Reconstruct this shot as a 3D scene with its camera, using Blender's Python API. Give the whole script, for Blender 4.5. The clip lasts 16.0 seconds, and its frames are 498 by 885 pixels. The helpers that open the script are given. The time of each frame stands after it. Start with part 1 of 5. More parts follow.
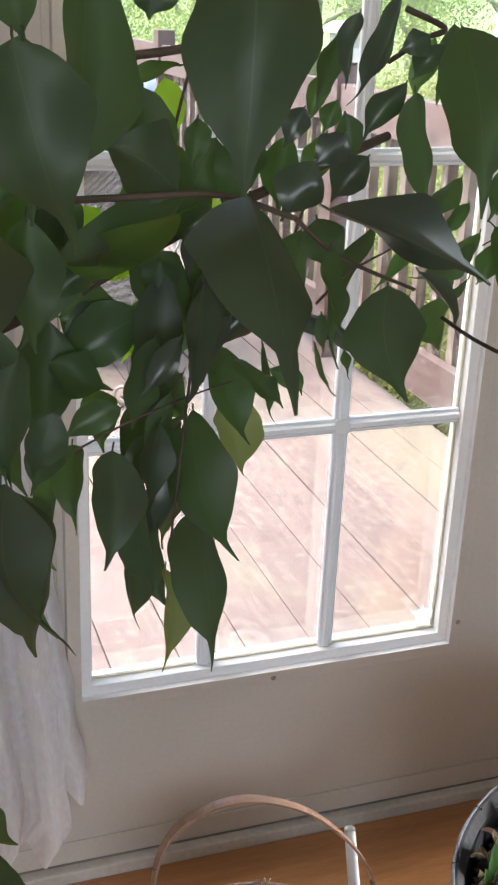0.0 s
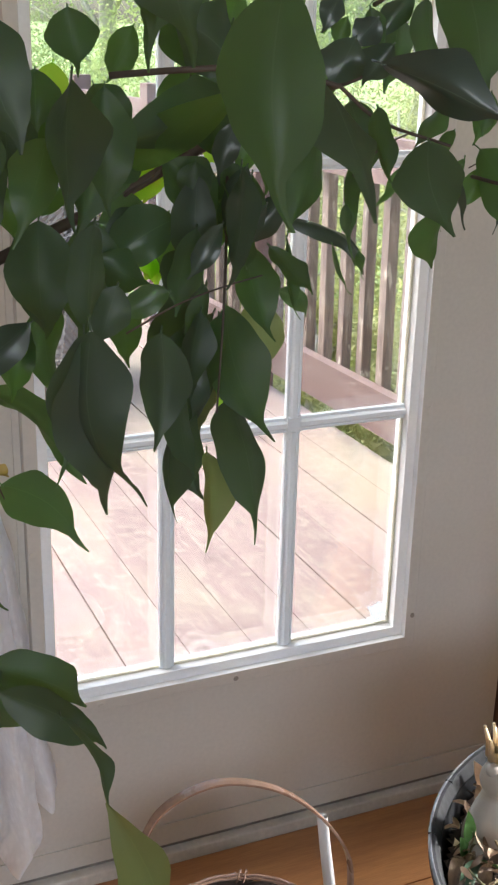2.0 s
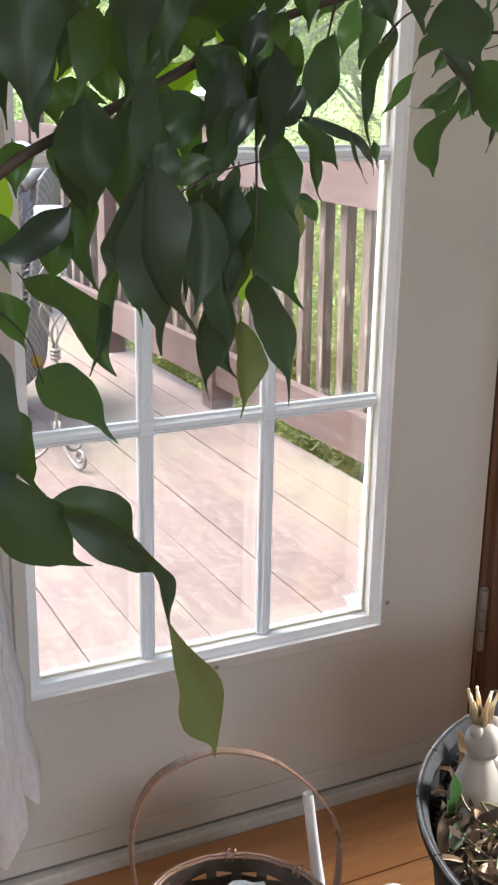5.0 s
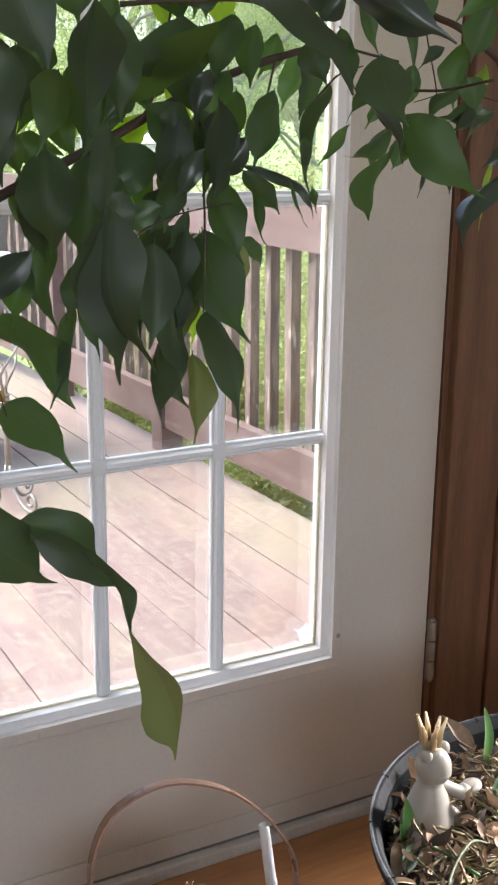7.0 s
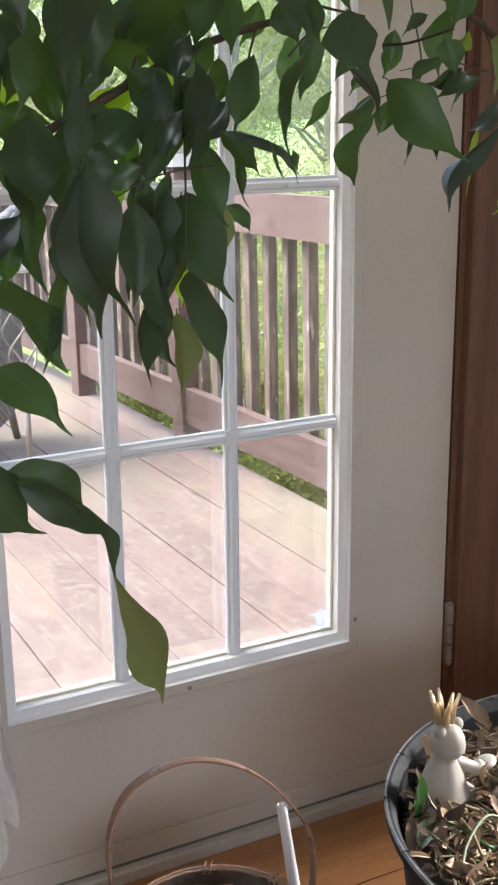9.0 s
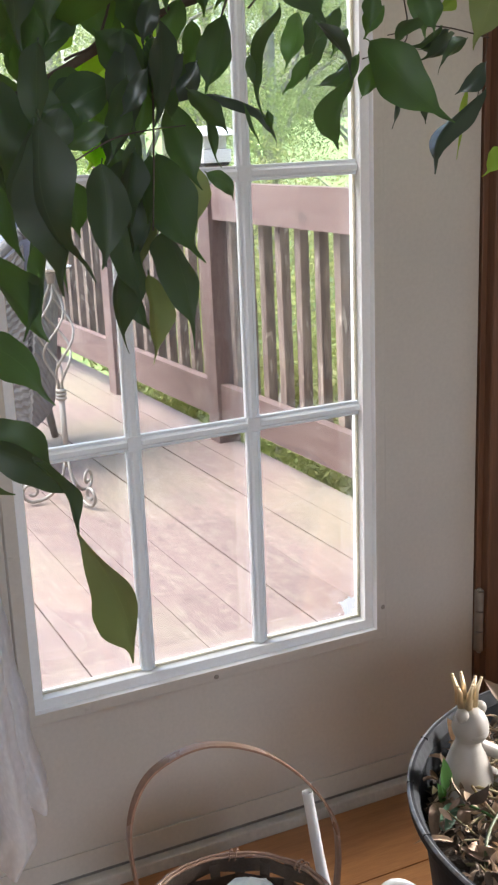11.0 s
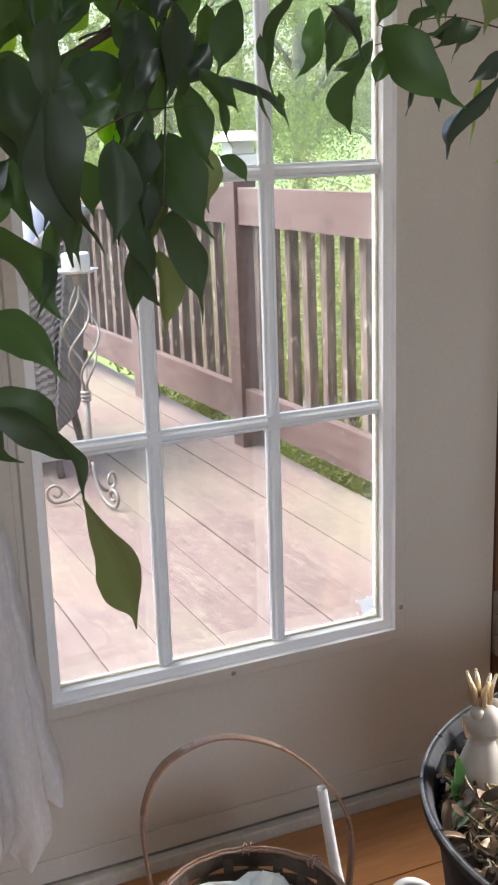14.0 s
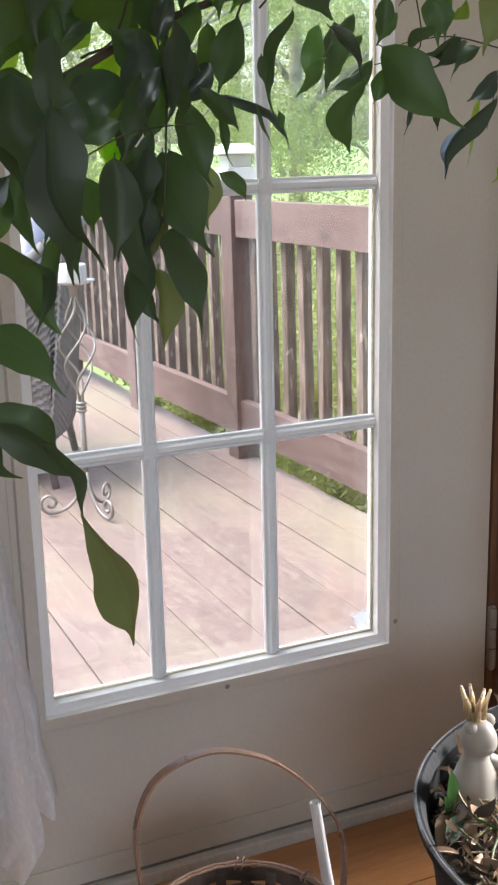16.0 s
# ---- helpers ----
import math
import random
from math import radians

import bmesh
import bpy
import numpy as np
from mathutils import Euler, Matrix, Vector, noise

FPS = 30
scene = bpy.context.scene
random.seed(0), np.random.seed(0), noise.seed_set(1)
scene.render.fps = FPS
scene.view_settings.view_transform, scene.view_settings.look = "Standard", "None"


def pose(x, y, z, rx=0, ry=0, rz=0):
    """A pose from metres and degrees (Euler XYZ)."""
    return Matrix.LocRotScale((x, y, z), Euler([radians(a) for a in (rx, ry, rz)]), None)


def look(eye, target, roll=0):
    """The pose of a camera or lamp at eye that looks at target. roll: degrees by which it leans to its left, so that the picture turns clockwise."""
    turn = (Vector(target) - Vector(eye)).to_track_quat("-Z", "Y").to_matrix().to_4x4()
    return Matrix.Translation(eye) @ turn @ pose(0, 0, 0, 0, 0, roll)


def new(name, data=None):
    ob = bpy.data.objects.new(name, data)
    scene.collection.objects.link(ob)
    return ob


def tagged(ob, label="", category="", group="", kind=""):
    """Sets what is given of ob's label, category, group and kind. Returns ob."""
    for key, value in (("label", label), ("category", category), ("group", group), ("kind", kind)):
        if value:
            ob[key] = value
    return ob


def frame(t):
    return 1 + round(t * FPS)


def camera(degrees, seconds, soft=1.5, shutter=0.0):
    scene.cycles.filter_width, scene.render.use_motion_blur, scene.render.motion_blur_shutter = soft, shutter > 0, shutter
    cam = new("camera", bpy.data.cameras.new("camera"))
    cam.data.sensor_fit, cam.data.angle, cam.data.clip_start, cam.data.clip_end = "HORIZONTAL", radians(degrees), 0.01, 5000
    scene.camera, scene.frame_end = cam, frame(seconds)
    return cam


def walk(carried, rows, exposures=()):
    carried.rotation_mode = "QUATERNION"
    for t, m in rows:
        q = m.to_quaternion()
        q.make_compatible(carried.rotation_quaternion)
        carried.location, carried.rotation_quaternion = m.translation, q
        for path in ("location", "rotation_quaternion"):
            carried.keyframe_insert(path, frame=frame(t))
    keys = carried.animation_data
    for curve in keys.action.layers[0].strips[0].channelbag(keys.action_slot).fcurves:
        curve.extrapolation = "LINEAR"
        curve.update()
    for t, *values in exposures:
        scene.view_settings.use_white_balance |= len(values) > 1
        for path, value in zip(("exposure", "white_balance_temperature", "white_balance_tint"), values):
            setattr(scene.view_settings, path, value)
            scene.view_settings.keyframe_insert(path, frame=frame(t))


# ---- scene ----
cam = camera(24.4, 16.0, 2.3)
ROWS = [
    (0.0, -0.4916, -1.2760, 1.2111, 67.27, -2.24, -18.59),
    (0.5, -0.4953, -1.2771, 1.2068, 67.99, -1.49, -19.81),
    (1.0, -0.4979, -1.2860, 1.2002, 68.64, -1.22, -21.27),
    (1.5, -0.5132, -1.2925, 1.1837, 69.24, -1.18, -22.46),
    (2.0, -0.5474, -1.3106, 1.1664, 69.70, -1.33, -23.06),
    (2.5, -0.5773, -1.3188, 1.1508, 70.13, -1.19, -23.19),
    (3.0, -0.5967, -1.3139, 1.1362, 70.36, -1.05, -23.05),
    (3.5, -0.5974, -1.3189, 1.1290, 70.61, -1.04, -23.12),
    (4.0, -0.5981, -1.3249, 1.1231, 70.90, -0.97, -23.64),
    (4.5, -0.5985, -1.3343, 1.1178, 71.31, -0.88, -24.65),
    (5.0, -0.5968, -1.3441, 1.1097, 71.75, -0.95, -25.69),
    (7.5, -0.6158, -1.3797, 1.1130, 74.26, -0.64, -28.52),
    (8.0, -0.6116, -1.3829, 1.1117, 74.28, -0.23, -28.23),
    (8.5, -0.6083, -1.3929, 1.1047, 74.05, 0.16, -27.84),
    (11.0, -0.5780, -1.4150, 1.0782, 73.95, 2.14, -25.55),
    (11.5, -0.5685, -1.4236, 1.0752, 74.05, 2.07, -25.09),
    (12.0, -0.5714, -1.4286, 1.0680, 74.09, 2.03, -24.65),
    (12.5, -0.5736, -1.4284, 1.0635, 74.12, 1.96, -24.33),
    (13.0, -0.5738, -1.4278, 1.0635, 74.22, 1.86, -24.16),
    (13.5, -0.5736, -1.4281, 1.0640, 74.29, 1.82, -24.09),
    (14.0, -0.5749, -1.4289, 1.0650, 74.42, 1.78, -24.09),
    (14.5, -0.5756, -1.4302, 1.0666, 74.57, 1.62, -24.10),
    (15.0, -0.5763, -1.4294, 1.0675, 74.71, 1.51, -24.14),
    (15.5, -0.5764, -1.4288, 1.0678, 74.85, 1.35, -24.17),
    (16.0, -0.5767, -1.4292, 1.0681, 74.97, 1.29, -24.24),
]
walk(cam, [(t, pose(x, y, z, rx, ry, rz)) for t, x, y, z, rx, ry, rz in ROWS], [(0.0, 2.77, 6120, 11), (3.5, 2.76, 6080, 11), (8.0, 2.64, 6080, 12), (11.0, 2.55, 6080, 12), (16.0, 2.51, 6080, 12)])

# ---- light ----
world = bpy.data.worlds.new("world")
scene.world = world
world.use_nodes = True
wn = world.node_tree
sky = wn.nodes.new("ShaderNodeTexSky")
sky.sky_type = "NISHITA"
sky.sun_disc = False
sky.sun_elevation = radians(61)
sky.sun_rotation = radians(298)
sky.air_density, sky.dust_density = 1.0, 4.0
wn.links.new(sky.outputs[0], wn.nodes["Background"].inputs[0])
wn.nodes["Background"].inputs[1].default_value = 0.15
sun_data = bpy.data.lights.new("sun", "SUN")
sun_data.energy, sun_data.angle, sun_data.color = 0.6, radians(40), (1.0, 0.95, 0.88)
sun = new("sun", sun_data)
sun.matrix_world = look((0, 0, 0), (0.42, -0.22, -0.88))


def fill_lamp(name, eye, target, w, h, watts, colour):
    d = bpy.data.lights.new(name, "AREA")
    d.shape, d.size, d.size_y, d.energy, d.color = "RECTANGLE", w, h, watts, colour
    o = new(name, d)
    o.matrix_world = look(eye, target)
    return o


# narrow beam added to brighten the pot; its east opening is unseen
fill_lamp("east_fill_light", (1.78, -0.62, 1.10), (0.37, -0.72, 0.33), 0.36, 0.36, 1.6, (1.0, 0.94, 0.86)).data.spread = radians(32)
# added front fill for door and leaves, from an unseen south opening
fill_lamp("south_fill_light", (-0.9, -4.16, 1.5), (-0.9, 0, 1.5), 1.4, 1.1, 5.7, (1.0, 0.98, 0.95))


# ---- materials ----
def material(name, colour, rough=0.5, metal=0.0, vary=0.15, scale=8.0, bump=0.15, fine=120.0, second=None, stretch=(1, 1, 1), spec=0.5, per_piece=0.0, stain=0.0):
    """A surface with a coarse and a fine variation: base colour mixed to a second one, roughness and bump that follow."""
    m = bpy.data.materials.new(name)
    m.use_nodes = True
    t = m.node_tree
    N, L = t.nodes, t.links
    bsdf = N["Principled BSDF"]
    co = N.new("ShaderNodeTexCoord")
    mp = N.new("ShaderNodeMapping")
    mp.inputs["Scale"].default_value = stretch
    L.new(co.outputs["Object"], mp.inputs[0])
    n1, n2 = N.new("ShaderNodeTexNoise"), N.new("ShaderNodeTexNoise")
    n1.inputs["Scale"].default_value, n1.inputs["Detail"].default_value = scale, 5
    n2.inputs["Scale"].default_value, n2.inputs["Detail"].default_value = fine, 4
    info = N.new("ShaderNodeObjectInfo")
    if per_piece:
        off = N.new("ShaderNodeVectorMath")
        off.operation = "MULTIPLY_ADD"
        comb = N.new("ShaderNodeCombineXYZ")
        L.new(info.outputs["Random"], comb.inputs[0])
        L.new(info.outputs["Random"], comb.inputs[1])
        L.new(comb.outputs[0], off.inputs[0])
        off.inputs[1].default_value = (37.0, 53.0, 11.0)
        L.new(mp.outputs[0], off.inputs[2])
        src = off.outputs[0]
    else:
        src = mp.outputs[0]
    L.new(src, n1.inputs["Vector"])
    L.new(src, n2.inputs["Vector"])
    second = second or tuple(c * (1 - 2.2 * vary) for c in colour)
    ramp = N.new("ShaderNodeMapRange")
    ramp.inputs[1].default_value, ramp.inputs[2].default_value = 0.35, 0.7
    L.new(n1.outputs[0], ramp.inputs[0])
    mix = N.new("ShaderNodeMix")
    mix.data_type = "RGBA"
    mix.inputs[6].default_value, mix.inputs[7].default_value = (*colour, 1), (*second, 1)
    L.new(ramp.outputs[0], mix.inputs[0])
    hsv = N.new("ShaderNodeHueSaturation")
    val = N.new("ShaderNodeMapRange")
    val.inputs[1].default_value, val.inputs[2].default_value = 0.25, 0.75
    val.inputs[3].default_value, val.inputs[4].default_value = 1 - vary, 1 + vary
    L.new(n2.outputs[0], val.inputs[0])
    if per_piece:
        pm = N.new("ShaderNodeMapRange")
        pm.inputs[3].default_value, pm.inputs[4].default_value = 1 - per_piece, 1 + per_piece
        L.new(info.outputs["Random"], pm.inputs[0])
        mul = N.new("ShaderNodeMath")
        mul.operation = "MULTIPLY"
        L.new(val.outputs[0], mul.inputs[0])
        L.new(pm.outputs[0], mul.inputs[1])
        L.new(mul.outputs[0], hsv.inputs["Value"])
    else:
        L.new(val.outputs[0], hsv.inputs["Value"])
    L.new(mix.outputs[2], hsv.inputs["Color"])
    L.new(hsv.outputs[0], bsdf.inputs["Base Color"])
    rr = N.new("ShaderNodeMapRange")
    rr.inputs[3].default_value, rr.inputs[4].default_value = max(0.02, rough - 0.12), min(1, rough + 0.12)
    L.new(n1.outputs[0], rr.inputs[0])
    L.new(rr.outputs[0], bsdf.inputs["Roughness"])
    bsdf.inputs["Metallic"].default_value = metal
    bsdf.inputs["Specular IOR Level"].default_value = spec
    if bump:
        b = N.new("ShaderNodeBump")
        b.inputs["Strength"].default_value, b.inputs["Distance"].default_value = bump, 0.002
        L.new(n2.outputs[0], b.inputs["Height"])
        L.new(b.outputs[0], bsdf.inputs["Normal"])
    return m


def glass_material(name, tint=(0.97, 0.98, 0.97)):
    m = bpy.data.materials.new(name)
    m.use_nodes = True
    N, L = m.node_tree.nodes, m.node_tree.links
    N.remove(N["Principled BSDF"])
    tr, gl, mx, fr = N.new("ShaderNodeBsdfTransparent"), N.new("ShaderNodeBsdfGlossy"), N.new("ShaderNodeMixShader"), N.new("ShaderNodeFresnel")
    tr.inputs[0].default_value = (*tint, 1)
    gl.inputs["Roughness"].default_value = 0.02
    fr.inputs["IOR"].default_value = 1.45
    L.new(fr.outputs[0], mx.inputs[0])
    L.new(tr.outputs[0], mx.inputs[1])
    L.new(gl.outputs[0], mx.inputs[2])
    L.new(mx.outputs[0], N["Material Output"].inputs[0])
    return m


def leaf_material(name, dark, light, through_colour, share, rough=0.52, veins=True, random_share=0.25):
    """A leaf: glossy skin over a body that lets light through."""
    m = bpy.data.materials.new(name)
    m.use_nodes = True
    N, L = m.node_tree.nodes, m.node_tree.links
    bsdf = N["Principled BSDF"]
    co, info = N.new("ShaderNodeTexCoord"), N.new("ShaderNodeObjectInfo")
    n1 = N.new("ShaderNodeTexNoise")
    n1.inputs["Scale"].default_value, n1.inputs["Detail"].default_value = 6.0, 4
    L.new(co.outputs["Object"], n1.inputs["Vector"])
    add = N.new("ShaderNodeMath")
    add.operation = "MULTIPLY_ADD"
    add.inputs[1].default_value = 0.5
    L.new(n1.outputs[0], add.inputs[0])
    r2 = N.new("ShaderNodeMath")
    r2.operation = "MULTIPLY"
    r2.inputs[1].default_value = 0.5
    L.new(info.outputs["Random"], r2.inputs[0])
    L.new(r2.outputs[0], add.inputs[2])
    mix = N.new("ShaderNodeMix")
    mix.data_type = "RGBA"
    mix.inputs[6].default_value, mix.inputs[7].default_value = (*dark, 1), (*light, 1)
    L.new(add.outputs[0], mix.inputs[0])
    skin = mix.outputs[2]
    if veins:
        # midrib and side veins, a little paler than the blade
        uv, sep = N.new("ShaderNodeUVMap"), N.new("ShaderNodeSeparateXYZ")
        uv.uv_map = "blade"
        L.new(uv.outputs[0], sep.inputs[0])
        across, slope, along, saw, rib, vein, most, tint = (N.new("ShaderNodeMath") for _ in range(8))
        across.operation = "ABSOLUTE"
        L.new(sep.outputs[0], across.inputs[0])
        slope.operation, slope.inputs[1].default_value = "MULTIPLY", 0.35
        L.new(across.outputs[0], slope.inputs[0])
        along.operation = "SUBTRACT"
        L.new(sep.outputs[1], along.inputs[0])
        L.new(slope.outputs[0], along.inputs[1])
        saw.operation, saw.inputs[1].default_value = "PINGPONG", 0.045
        L.new(along.outputs[0], saw.inputs[0])
        rib.operation, rib.inputs[1].default_value = "LESS_THAN", 0.018
        L.new(across.outputs[0], rib.inputs[0])
        vein.operation, vein.inputs[1].default_value = "LESS_THAN", 0.004
        L.new(saw.outputs[0], vein.inputs[0])
        tint.operation, tint.inputs[1].default_value = "MULTIPLY", 0.10
        L.new(vein.outputs[0], tint.inputs[0])
        most.operation = "MAXIMUM"
        L.new(rib.outputs[0], most.inputs[0])
        L.new(tint.outputs[0], most.inputs[1])
        pale = N.new("ShaderNodeMix")
        pale.data_type = "RGBA"
        pale.inputs[7].default_value = (light[0] * 1.3, light[1] * 1.3, light[2] * 1.2, 1)
        L.new(most.outputs[0], pale.inputs[0])
        L.new(skin, pale.inputs[6])
        skin = pale.outputs[2]
    L.new(skin, bsdf.inputs["Base Color"])
    bsdf.inputs["Roughness"].default_value = rough
    bsdf.inputs["Specular IOR Level"].default_value = 0.42
    if veins:
        n2 = N.new("ShaderNodeTexNoise")
        n2.inputs["Scale"].default_value, n2.inputs["Detail"].default_value = 14.0, 3
        L.new(co.outputs["Object"], n2.inputs["Vector"])
        b = N.new("ShaderNodeBump")
        b.inputs["Strength"].default_value, b.inputs["Distance"].default_value = 0.035, 0.004
        L.new(n2.outputs[0], b.inputs["Height"])
        L.new(b.outputs[0], bsdf.inputs["Normal"])
    tl = N.new("ShaderNodeBsdfTranslucent")
    tl.inputs[0].default_value = (*through_colour, 1)
    mx = N.new("ShaderNodeMixShader")
    sh = N.new("ShaderNodeMapRange")
    sh.inputs[3].default_value, sh.inputs[4].default_value = max(0, share - random_share), min(1, share + random_share)
    L.new(info.outputs["Random"], sh.inputs[0])
    L.new(sh.outputs[0], mx.inputs[0])
    L.new(bsdf.outputs[0], mx.inputs[1])
    L.new(tl.outputs[0], mx.inputs[2])
    L.new(mx.outputs[0], N["Material Output"].inputs[0])
    return m


WHITE_DOOR = material("door_paint", (0.60, 0.555, 0.485), 0.42, vary=0.04, scale=3, bump=0.12, fine=160)
VINYL = material("white_vinyl", (0.87, 0.87, 0.86), 0.35, vary=0.03, scale=5, bump=0.05, fine=200)
GRILLE = material("grille_paint", (0.83, 0.87, 0.90), 0.35, vary=0.03, scale=5, bump=0.03, fine=200)
GLASS = glass_material("window_glass")
JAMB = material("stained_jamb", (0.195, 0.096, 0.054), 0.35, vary=0.18, scale=6, bump=0.15, fine=60, stretch=(6, 6, 0.5))
FLOORWOOD = material("floor_wood", (0.42, 0.20, 0.075), 0.32, vary=0.15, scale=5, bump=0.12, fine=60, stretch=(0.6, 9, 9), second=(0.30, 0.13, 0.05), per_piece=0.08)
WALLPAINT = material("wall_paint", (0.62, 0.57, 0.50), 0.8, vary=0.04, scale=3, bump=0.2, fine=180)
CEILPAINT = material("ceiling_paint", (0.78, 0.77, 0.74), 0.9, vary=0.03, scale=3, bump=0.2, fine=150)


def deck_material(name):
    """Worn red stain: grain along the boards, tan and mossy patches where it has gone, pale flecks."""
    m = material(name, (0.185, 0.128, 0.114), 0.72, vary=0.26, scale=3.5, bump=0.55, fine=45, stretch=(9, 0.9, 9), second=(0.215, 0.155, 0.135), per_piece=0.08)
    N, L = m.node_tree.nodes, m.node_tree.links
    bsdf = N["Principled BSDF"]
    src = bsdf.inputs["Base Color"].links[0].from_socket
    geo = N.new("ShaderNodeNewGeometry")
    for scale, lo, hi, amount, colour, stretch in ((1.9, 0.47, 0.62, 0.55, (0.265, 0.235, 0.160), (1, 0.55, 1)), (13, 0.56, 0.68, 0.28, (0.29, 0.25, 0.195), (2.2, 0.8, 1)), (48, 0.62, 0.72, 0.28, (0.40, 0.35, 0.29), (1.6, 0.35, 1)), (21, 0.62, 0.74, 0.7, (0.10, 0.07, 0.06), (1.3, 0.5, 1)), (60, 0.55, 0.66, 0.26, (0.36, 0.30, 0.25), (1.4, 0.10, 1)), (44, 0.57, 0.70, 0.24, (0.12, 0.085, 0.075), (1.6, 0.07, 1)), (40, 0.57, 0.65, 0.25, (0.38, 0.34, 0.27), (0.8, 1.0, 1))):
        mp, no, mr, mx = N.new("ShaderNodeMapping"), N.new("ShaderNodeTexNoise"), N.new("ShaderNodeMapRange"), N.new("ShaderNodeMix")
        mp.inputs["Scale"].default_value = stretch
        L.new(geo.outputs["Position"], mp.inputs[0])
        L.new(mp.outputs[0], no.inputs["Vector"])
        no.inputs["Scale"].default_value, no.inputs["Detail"].default_value = scale, 6
        mr.inputs[1].default_value, mr.inputs[2].default_value, mr.inputs[4].default_value = lo, hi, amount
        L.new(no.outputs[0], mr.inputs[0])
        mx.data_type = "RGBA"
        mx.inputs[7].default_value = (*colour, 1)
        L.new(mr.outputs[0], mx.inputs[0])
        L.new(src, mx.inputs[6])
        src = mx.outputs[2]
    L.new(src, bsdf.inputs["Base Color"])
    return m


DECKWOOD = deck_material("weathered_red_deck")


def flaking(m, layers, stretch):
    """Adds patches where the stain has flaked off: (scale, low, high, amount, colour) each."""
    N, L = m.node_tree.nodes, m.node_tree.links
    bsdf = N["Principled BSDF"]
    src = bsdf.inputs["Base Color"].links[0].from_socket
    geo, mp = N.new("ShaderNodeNewGeometry"), N.new("ShaderNodeMapping")
    mp.inputs["Scale"].default_value = stretch
    L.new(geo.outputs["Position"], mp.inputs[0])
    for scale, lo, hi, amount, colour in layers:
        no, mr, mx = N.new("ShaderNodeTexNoise"), N.new("ShaderNodeMapRange"), N.new("ShaderNodeMix")
        L.new(mp.outputs[0], no.inputs["Vector"])
        no.inputs["Scale"].default_value, no.inputs["Detail"].default_value = scale, 7
        mr.inputs[1].default_value, mr.inputs[2].default_value, mr.inputs[4].default_value = lo, hi, amount
        L.new(no.outputs[0], mr.inputs[0])
        mx.data_type = "RGBA"
        mx.inputs[7].default_value = (*colour, 1)
        L.new(mr.outputs[0], mx.inputs[0])
        L.new(src, mx.inputs[6])
        src = mx.outputs[2]
    L.new(src, bsdf.inputs["Base Color"])


RAILWOOD = material("weathered_red_rail", (0.128, 0.080, 0.072), 0.8, vary=0.3, scale=5, bump=0.5, fine=50, stretch=(9, 0.8, 9), second=(0.185, 0.128, 0.114), per_piece=0.12)
BALWOOD = material("weathered_baluster", (0.115, 0.082, 0.071), 0.85, vary=0.22, scale=7, bump=0.5, fine=60, stretch=(8, 8, 0.8), second=(0.22, 0.165, 0.135), per_piece=0.15)
flaking(RAILWOOD, ((7, 0.60, 0.72, 0.5, (0.26, 0.20, 0.18)), (38, 0.64, 0.74, 0.40, (0.42, 0.36, 0.32)), (17, 0.68, 0.76, 0.7, (0.06, 0.045, 0.04))), (1.5, 0.35, 0.9))
flaking(BALWOOD, ((26, 0.50, 0.62, 0.35, (0.36, 0.28, 0.22)), (34, 0.60, 0.67, 0.7, (0.55, 0.48, 0.40))), (1.6, 1.6, 0.5))
POTPLASTIC = material("dark_pot_plastic", (0.012, 0.013, 0.015), 0.6, spec=0.25, vary=0.15, scale=8, bump=0.15, fine=120)
SOIL = material("potting_soil", (0.05, 0.032, 0.02), 0.95, vary=0.3, scale=30, bump=0.8, fine=200)
CERAMIC = material("cream_glazed_ceramic", (0.34, 0.31, 0.27), 0.5, vary=0.04, scale=12, bump=0.03, fine=90)
GOLD = material("gold_leaf", (0.90, 0.72, 0.45), 0.36, metal=0.8, vary=0.08, scale=40, bump=0.05)
REED = material("dark_reed", (0.11, 0.080, 0.060), 0.5, vary=0.2, scale=12, bump=0.3, fine=120, stretch=(3, 3, 3), per_piece=0.2)
HANDLE = material("varnished_cane", (0.34, 0.21, 0.15), 0.28, vary=0.15, scale=10, bump=0.1, fine=150, per_piece=0.1)
TISSUE = material("white_tissue_paper", (0.84, 0.87, 0.86), 0.8, vary=0.05, scale=15, bump=0.2)
PLASTIC = material("white_plastic", (0.78, 0.77, 0.75), 0.35, vary=0.03, scale=10, bump=0.04)


